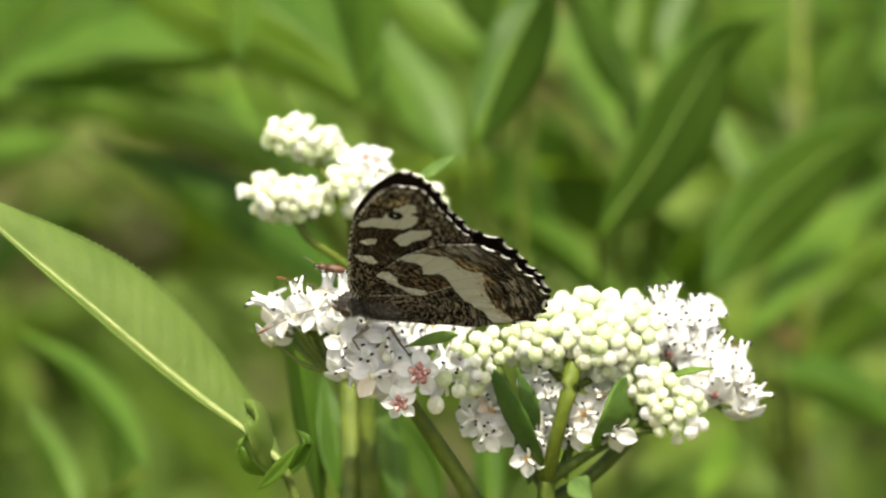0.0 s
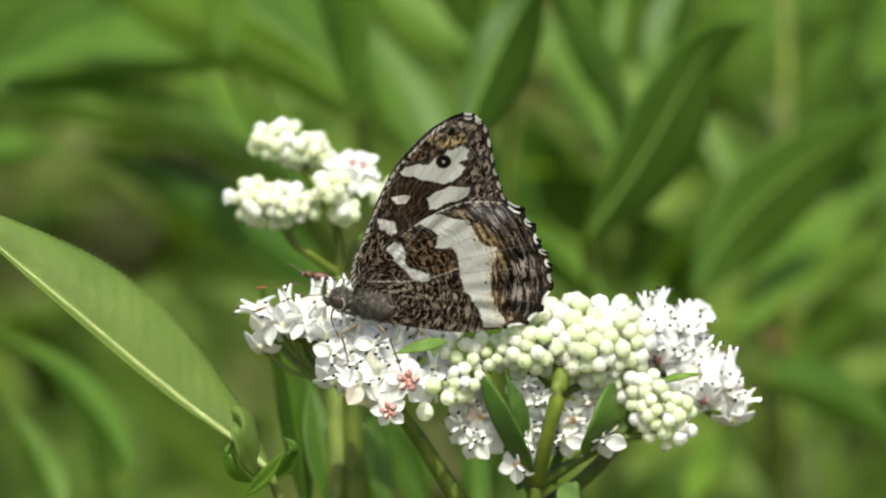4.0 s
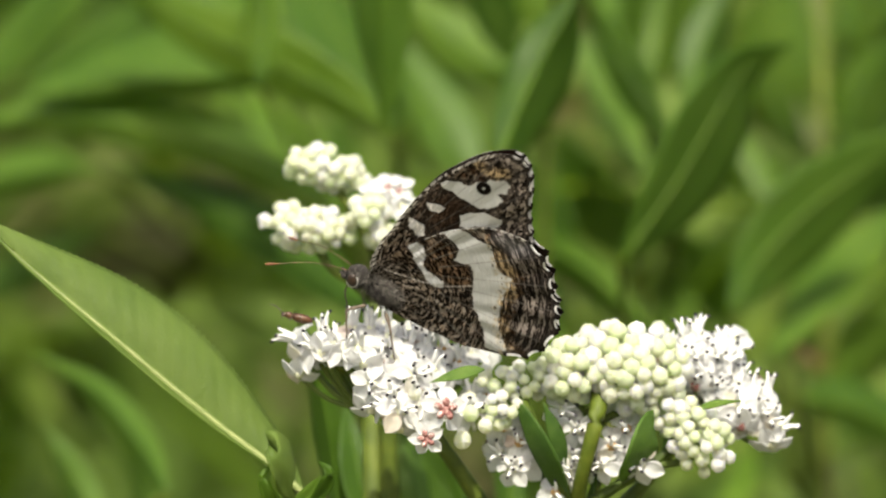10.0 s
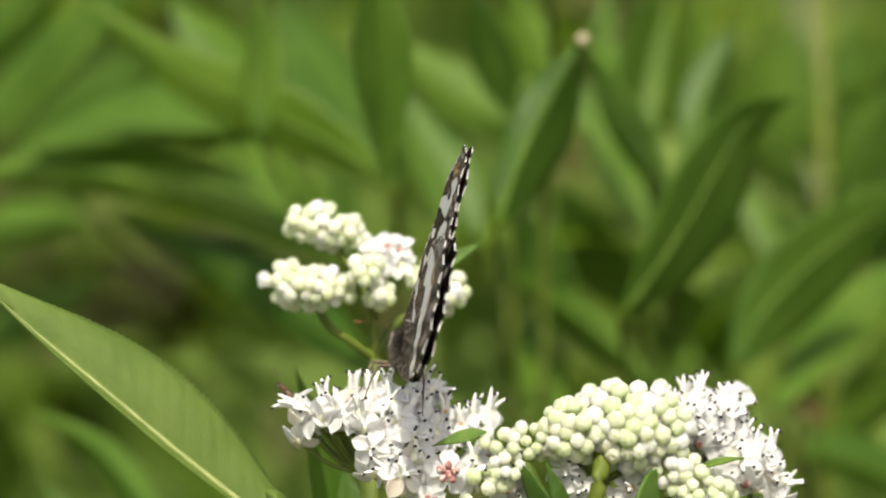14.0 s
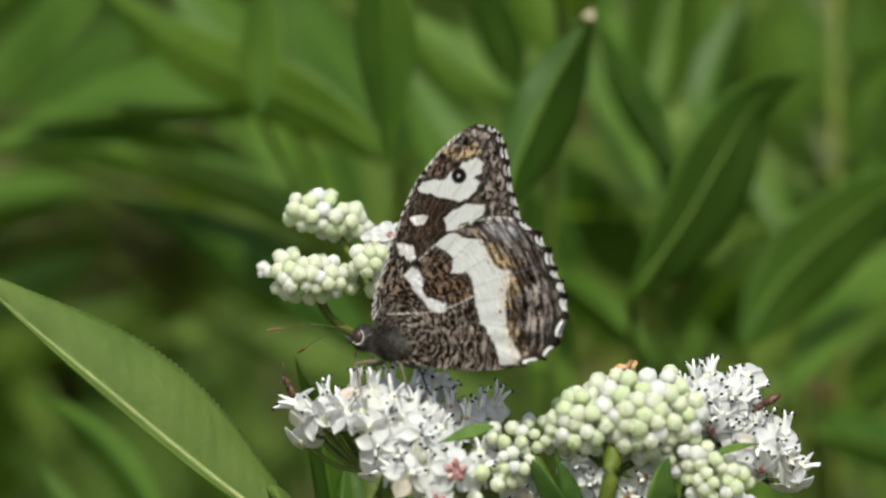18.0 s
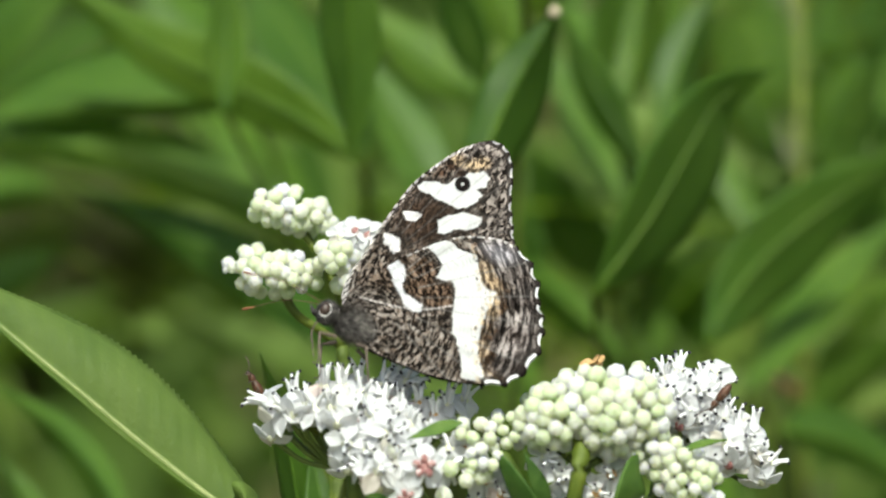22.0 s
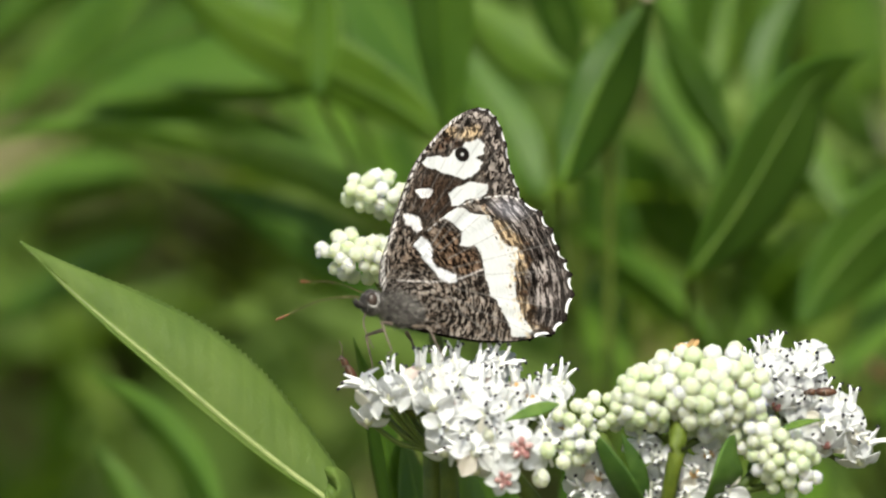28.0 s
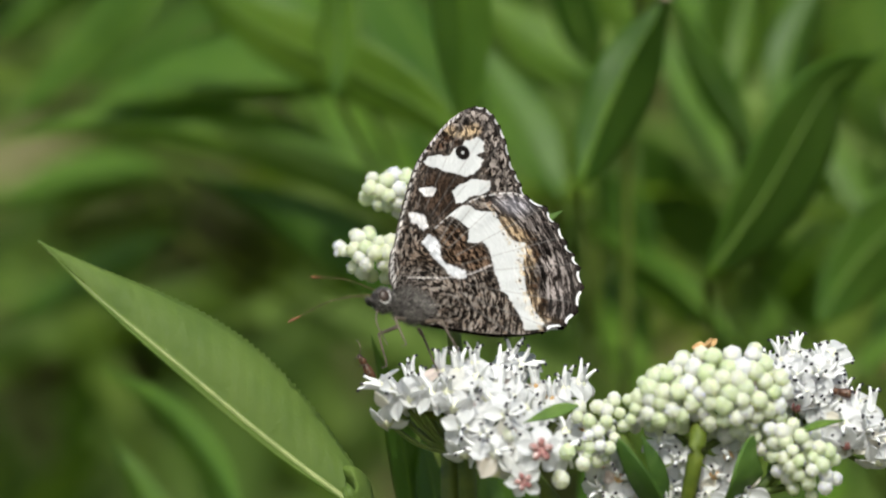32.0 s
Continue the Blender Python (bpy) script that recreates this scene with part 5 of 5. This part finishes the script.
def build_plants():
    shell_at = None
    for (px, top), y, r, leaves in PLANTS:
        foot, head = seen(19, px + 25, 441, y), seen(19, px, top, y)
        foot.z = 0.0
        ob = empty("elder_plant", foot, "green elder plant with long pointed leaves", "plant", "elder plants behind the flowers")
        line = [foot, foot.lerp(head, 0.5) + Vector((0.005, 0.004, 0)), head]
        piece("stem", mesh_of("stem", *tube([p - foot for p in line], [r * 1.6 * MM, r * 1.2 * MM, r * MM], 10, 8), STALK), ob)
        for row, above, below, up, down, depth, *rest in leaves:
            n = len(row) - 1
            pts = [seen(19, *p, depth[0] + (depth[1] - depth[0]) * i / n) for i, p in enumerate(row)]
            k = UNIT * (1 + (depth[0] + depth[1]) / 2 / DIST)
            me, rib = blade_mesh("leaf", [p - foot for p in pts], above * k, below * k, up, down, rest[0] if rest else 0.42, LEAF, 26, 5, 0.03, 0.08, 0.0003, row[0][0] * 0.013)
            leaf = piece("leaf", me, ob)
            piece("midrib", mesh_of("midrib", *tube([p + Vector((0, -0.0002, -0.0001)) for p in rib], [0.0006, 0.0005, 0.0001], 6, 2), LEAF), leaf)
            if row[-1] == (987, 28):
                shell_at = pts[-1].lerp(pts[-2], 0.09)
            a = pts[0]
            z = max(0.3, min(head.z, a.z) - 0.03)
            node = foot.lerp(head, z / max(head.z, 0.01)) - foot
            arm = tube([node, (node + a - foot) / 2 + Vector((0, 0.004, -0.006)), a - foot], [0.8 * MM, 0.6 * MM, 0.6 * MM], 7, 5)
            piece("petiole", mesh_of("petiole", *arm, STALK), ob)
    snail = tagged(new("snail", mesh_of("snail", *merged(ball(0.0011, 0.0011, 0.0009, 14, 10), moved(ball(0.0007, 0.0007, 0.0007, 12, 8), Matrix.Translation((0.0002, 0, 0.0006)))), SHELL)),
                   "tiny cream snail shell on a leaf tip", "snail")
    snail.matrix_basis = Matrix.Translation(shell_at + Vector((0, -0.0012, 0.0005)))
    # the stalks that carry the two flower heads
    for top, label in ((P(990, 1230, 0.004), "front"), (P(640, 1380, 0.03), "rear")):
        foot = top.copy()
        foot.z = 0
        me = mesh_of("plant_stem", *tube([Vector(), (top - foot) * 0.5 + Vector((0.004, 0.003, 0)), top - foot], [3.2 * MM, 2.6 * MM, 2.0 * MM], 12, 8), STALK)
        ob = new("plant_stem", me)
        ob.matrix_basis = Matrix.Translation(foot)
        tagged(ob, "upright green ribbed stem below a flower head", "stem", "stems below the flower heads")


build_plants()
dry = new("dry_stem", mesh_of("dry_stem", *tube([Vector((0.05, 0, 0)), Vector((0.045, 0, 0.6)), Vector((0.006, 0, 1.15))], [0.0022, 0.0018, 0.0013], 10, 8), DRY))
dry.matrix_basis = Matrix.Translation(Vector((P(1320, 100, 0.48).x - 0.008, 0.48, -0.01)))
tagged(dry, "dry grey-brown stem standing among green leaves", "stem")


def build_thicket():
    """The mass of leaves further back, and a hedge beyond it."""
    r = random.Random(3)
    verts, faces = [], []

    def blade(at, length, width, d, n):
        f = basis(d, n, at)
        k = len(verts)
        prof = ((0.0, 0.1), (0.3, 0.9), (0.55, 1.0), (0.8, 0.6), (1.0, 0.03))
        for u, w in prof:
            for s in (-1, 0, 1):
                verts.append(f @ Vector((u * length, s * w * width / 2, abs(s) * 0.2 * width - 0.15 * length * u * u)))
        for i in range(4):
            for j in (0, 1):
                a = k + i * 3 + j
                faces.append((a, a + 3, a + 4, a + 1))

    def open_gap(p):
        """The break in the plants through which the shaded hedge shows."""
        k = DIST / (DIST + p.y) / UNIT
        px, py = 784 + p.x * k, 441 - (p.z - EYE_Z) * k
        return (px - 120) ** 2 / 430 ** 2 + (py - 710) ** 2 / 320 ** 2 < 1

    for i in range(3600):
        y = r.uniform(0.26, 1.1)
        z = r.uniform(0.25, 1.07 + 0.13 * y) if r.random() < 0.8 else r.uniform(0.05, 0.8)
        x = r.uniform(-0.5 - 0.3 * y, 0.5 + 0.3 * y) if i % 2 else r.uniform(-0.16 - 0.1 * y, 0.16 + 0.1 * y)
        d = Vector((r.uniform(-1, 1), r.uniform(-.6, .3), r.uniform(-0.3, 0.9)))
        if open_gap(Vector((x, y, z))) and r.random() < 0.93:
            continue
        size, way = (r.uniform(0.06, 0.13), r.uniform(0.010, 0.022)), Vector((r.uniform(-.5, .5), r.uniform(-1, 0.1), 1))
        if y > 0.6 or x < 0.005 or z < 1.0:
            blade(Vector((x, y, z)), *size, d, way)
    near = len(faces)
    for i in range(22000):
        a = r.uniform(-1.2, 1.2) if i % 4 == 0 else r.uniform(-0.35, 0.35)
        y = r.uniform(1.6, 3.2)
        x = a * (1.6 + y)
        z = 2.4 * r.random() ** 0.8 * (1 + 0.2 * math.sin(x * 1.7))
        d = Vector((r.uniform(-1, 1), r.uniform(-.8, .3), r.uniform(-0.6, 0.7)))
        blade(Vector((x, y, z)), r.uniform(0.10, 0.22), r.uniform(0.03, 0.06), d, Vector((r.uniform(-.5, .5), r.uniform(-1, 0.1), 1)))
    me = mesh_of("foliage", verts, faces, FAR_LEAF)
    me.materials.append(HEDGE)
    me.polygons.foreach_set("material_index", [0] * near + [1] * (len(faces) - near))
    ob = new("foliage", me)
    tagged(ob, "dense blurred green leaves of the thicket behind", "foliage", kind="stuff")


build_thicket()


def build_ground():
    n = 60
    verts, faces = [], []
    for i in range(n + 1):
        for j in range(n + 1):
            x, y = (i / n * 2 - 1), (j / n * 2 - 1)
            x, y = 300 * x ** 5 + 3 * x, 300 * y ** 5 + 3 * y
            verts.append((x, y, 0.03 * noise.noise(Vector((x, y, 0)))))
    for i in range(n):
        for j in range(n):
            a = i * (n + 1) + j
            faces.append((a, a + n + 1, a + n + 2, a + 1))
    ob = new("ground", mesh_of("ground", verts, faces, SOIL))
    tagged(ob, "brown earth with short dry grass", "ground", kind="structure")


build_ground()


def build_beetle(label):
    """A small insect: wing cases, chest, head, feelers and six legs; its head points to -x."""
    ob = empty("small_beetle", P(900, 500), label, "beetle")
    piece("abdomen", mesh_of("abdomen", *ball(1.9 * MM, 0.85 * MM, 0.75 * MM, 14, 10), BUG), ob, Matrix.Translation((1.2 * MM, 0, 0)))
    piece("thorax", mesh_of("thorax", *ball(0.8 * MM, 0.65 * MM, 0.6 * MM, 12, 8), BUG), ob, Matrix.Translation((-0.9 * MM, 0, 0)))
    piece("head", mesh_of("head", *ball(0.45 * MM, 0.45 * MM, 0.4 * MM, 10, 8), EYE_DARK), ob, Matrix.Translation((-1.8 * MM, 0, -0.1 * MM)))
    for s in (-1, 1):
        piece("antenna", mesh_of("antenna", *tube([(-2.0 * MM, s * 0.2 * MM, 0.1 * MM), (-3.2 * MM, s * 0.8 * MM, 0.8 * MM), (-4.4 * MM, s * 1.1 * MM, 0.9 * MM)], [0.06 * MM, 0.05 * MM, 0.04 * MM], 5), LEG), ob)
        for x in (-1.1, -0.3, 0.8):
            piece("leg", mesh_of("leg", *tube([(x * MM, s * 0.5 * MM, -0.2 * MM), (x * 1.4 * MM, s * 1.5 * MM, 0.2 * MM), (x * 1.8 * MM, s * 1.9 * MM, -0.9 * MM)], [0.1 * MM, 0.08 * MM, 0.05 * MM], 5), LEG), ob)
    return ob


BEETLES = [build_beetle("small reddish-brown beetle crawling on the white flowers"), build_beetle("small brown beetle among white flowers beside the buds")]


def build_withered(at, size, label):
    """A few shrivelled petals."""
    ob = empty("withered_flower", at, label, "flower")
    for i in range(6):
        piece("petal", WITHERED, ob, pose(0, 0, 0, dice.uniform(-70, 70), dice.uniform(-60, 30), i * 60) @ Matrix.Scale(size, 4))
    return ob


WITHERED = PETALS[0].copy()
WITHERED.materials.clear()
WITHERED.materials.append(TAN)
FADED = build_withered(seen(19, 1048, 664, 0.0), 0.75, "faded tan flower lying on pale buds")
build_withered(seen(19, 1393, 702, 0.2), 1.3, "withered tan-brown flower remains on a stem")

# ------------------------------------------------------------------ what moves
# seconds, place on the plan, yaw, pitch, lean, sweep of the forewings, opening of the wings
FLIGHT = [(0, 646, 692, -17, -1, 54, -5, 3), (1, 668, 682, -12, 3, 52, -4, 3.5), (2, 672, 690, -7, 2, 53, -4, 3.5), (3, 670, 701, 0, -3, 44, -5, 3),
          (3.5, 660, 692, 0, -2, 36, -3, 2), (5.5, 647, 642, 2, 4, 4, 4, 2), (6, 645, 635, 2, 6, 2, 5, 2), (7, 625, 616, -9, 12, 16, 0, 2),
          (8, 617, 618, -7, 19, 19, 2, 2)]
FLIGHT += [(8.6, 612, 618, -4, 15, 25, 3, 2), (9, 602, 618, 0, 6, 39, 1, 2), (10, 613, 608, -10, 17, 31, 2, 2), (11, 625, 605, -22, 21, 22, 4, 2), (11.3, 622, 602, -22, 17, 18, 3, 2), (11.5, 612, 594, -21, 9, 4, 1, 2), (11.8, 618, 592, -20, 6, 0, 0, 3),
           (11.9, 640, 580, -45, 25, 0, -15, 30), (12.0, 604, 552, -64, 43, 8, -33, 80), (12.3, 604, 552, -64, 43, 8, -33, 80), (12.4, 610, 565, -70, 30, 0, -18, 45),
           (12.5, 626, 592, -80, 14, -6, -7, 18), (12.6, 630, 605, -85, 5, -10, 0, 4), (13, 630, 608, -85, 0, -12, 0, 1.8)]
FLIGHT += [(13.5, 640, 608, -83, 0, -14, 0, 1.8), (15.5, 665, 606, -70, 0, -14, 0, 2.5), (16, 655, 597, -53, 7, -18, -2, 6), (17, 646, 609, -19, 0, -23, 0, 3.5),
           (18, 627, 619, -20, -3.5, -6, 0, 3), (19, 620, 622, -23, -3, -14, -4, 3), (20, 623, 619, -20, -3.5, -3, 0, 3), (20.1, 623, 619, -20, -3.5, -3, 0, 3), (20.6, 638, 596, -8, 15, -20, 2, 2), (21, 636, 596, -6, 17, -20, -4, 2),
           (22, 621, 595, -5, 14, -18, -4, 2), (22.1, 618, 595, -5, 13, -18, -4, 2), (22.5, 578, 598, 1, -2, -14, 0, 2), (23, 556, 594, 11, -6.5, -8, -1, 2)]
FLIGHT += [(24, 547, 596, 15, -1, -10, 0, 2), (25, 533, 600, 20, 1, -12, -1, 2), (25.5, 533, 600, 20, 1, -12, -1, 2), (28, 539, 594, 21, 2, -18, 0, 2),
           (29, 525, 594, 21, -2, -24, 1, 2), (30, 529, 597, 21, -3, -21, 1, 2), (31, 530, 593, 22, -1, -21, 1, 2), (32, 528, 590, 22, 1, -23, -1, 2)]
# seconds, middle of the flower head on the plan, its roll
SWAY = [(0, 930, 788, 0), (6, 936, 791, -0.3), (13.5, 941, 797, -1.2), (15.5, 957, 801, -3.5), (19, 961, 802, -3.75), (25, 971, 803, -3.7), (28, 973, 796, -4.2), (32, 976, 800, -4.3)]
# seconds, shift of the side leaf on the plan
LEAF_SWAY = [(0, 6, -31), (6, 6, -29), (13.5, 6, -33), (15.5, 10, -34), (32, 10, -32)]

# seconds, place of the faded flower on the plan, depth in mm
FADED_REST = [(0, 1010, 690, 6), (13.5, 1020, 690, 6), (15.5, 1044, 664, 2), (32, 1054, 660, 2)]

# seconds, place of the first and second beetle on the plan, depth in mm, turn
CRAWL = ([(0, 558, 617, -1, 10), (3.5, 560, 617, -1, 10), (5.5, 520, 650, 14, 20), (7, 470, 665, 12, 20), (8, 455, 650, -3, 15), (11, 462, 652, -3, 15), (12.5, 440, 672, 6, 30), (15.5, 450, 690, 12, 60), (32, 450, 690, 12, 60)],
         [(0, 1270, 760, 16, 0), (16.5, 1275, 770, 16, 0), (18, 1290, 720, 3, -30), (19, 1292, 715, 2, -35), (22, 1272, 720, 1, -50), (24, 1270, 715, 2, -30), (28, 1282, 733, 2, 0), (32, 1290, 735, 6, 10)])


def motions():
    walk(BUTTERFLY, [(t, Matrix.Translation(seen(t, x, y, -0.009 if t < 4 else -0.006 if t < 12 else -0.002)) @ pose(0, 0, 0, 0, 0, yaw) @ pose(0, 0, 0, 0, pitch, 0) @ pose(0, 0, 0, lean))
                     for t, x, y, yaw, pitch, lean, sweep, wide in FLIGHT])
    for side, s in (("left", 1), ("right", -1)):
        fore, hind = WINGS[side]
        walk(fore, [(f[0], Matrix.Translation(HINGE + Vector((0, -0.25 * s * MM, 0))) @ pose(0, 0, 0, s * (f[7] - 0.8)) @ pose(0, 0, 0, 0, f[6], 0)) for f in FLIGHT])
        walk(hind, [(f[0], Matrix.Translation(HINGE + Vector((0, -0.65 * s * MM, 0))) @ pose(0, 0, 0, s * f[7]) @ pose(0, 0, 0, 0, f[6] * 0.5 if f[7] > 20 else f[6] * 0.2, 0)) for f in FLIGHT])
    walk(UMBEL, [(t, Matrix.Translation(seen(t, x, y)) @ pose(0, 0, 0, 0, a, 0)) for t, x, y, a in SWAY])
    for ob, rows in zip(BEETLES, CRAWL):
        walk(ob, [(t, Matrix.Translation(seen(t, x, y, d * MM)) @ pose(0, 0, 0, 0, a, 0)) for t, x, y, d, a in rows])
    walk(FADED, [(t, Matrix.Translation(seen(t, x, y, d * MM))) for t, x, y, d in FADED_REST])
    rest = SIDE_LEAF.matrix_basis.copy()
    walk(SIDE_LEAF, [(t, Matrix.Translation(Vector((x * UNIT, 0, -y * UNIT))) @ rest) for t, x, y in LEAF_SWAY])


motions()
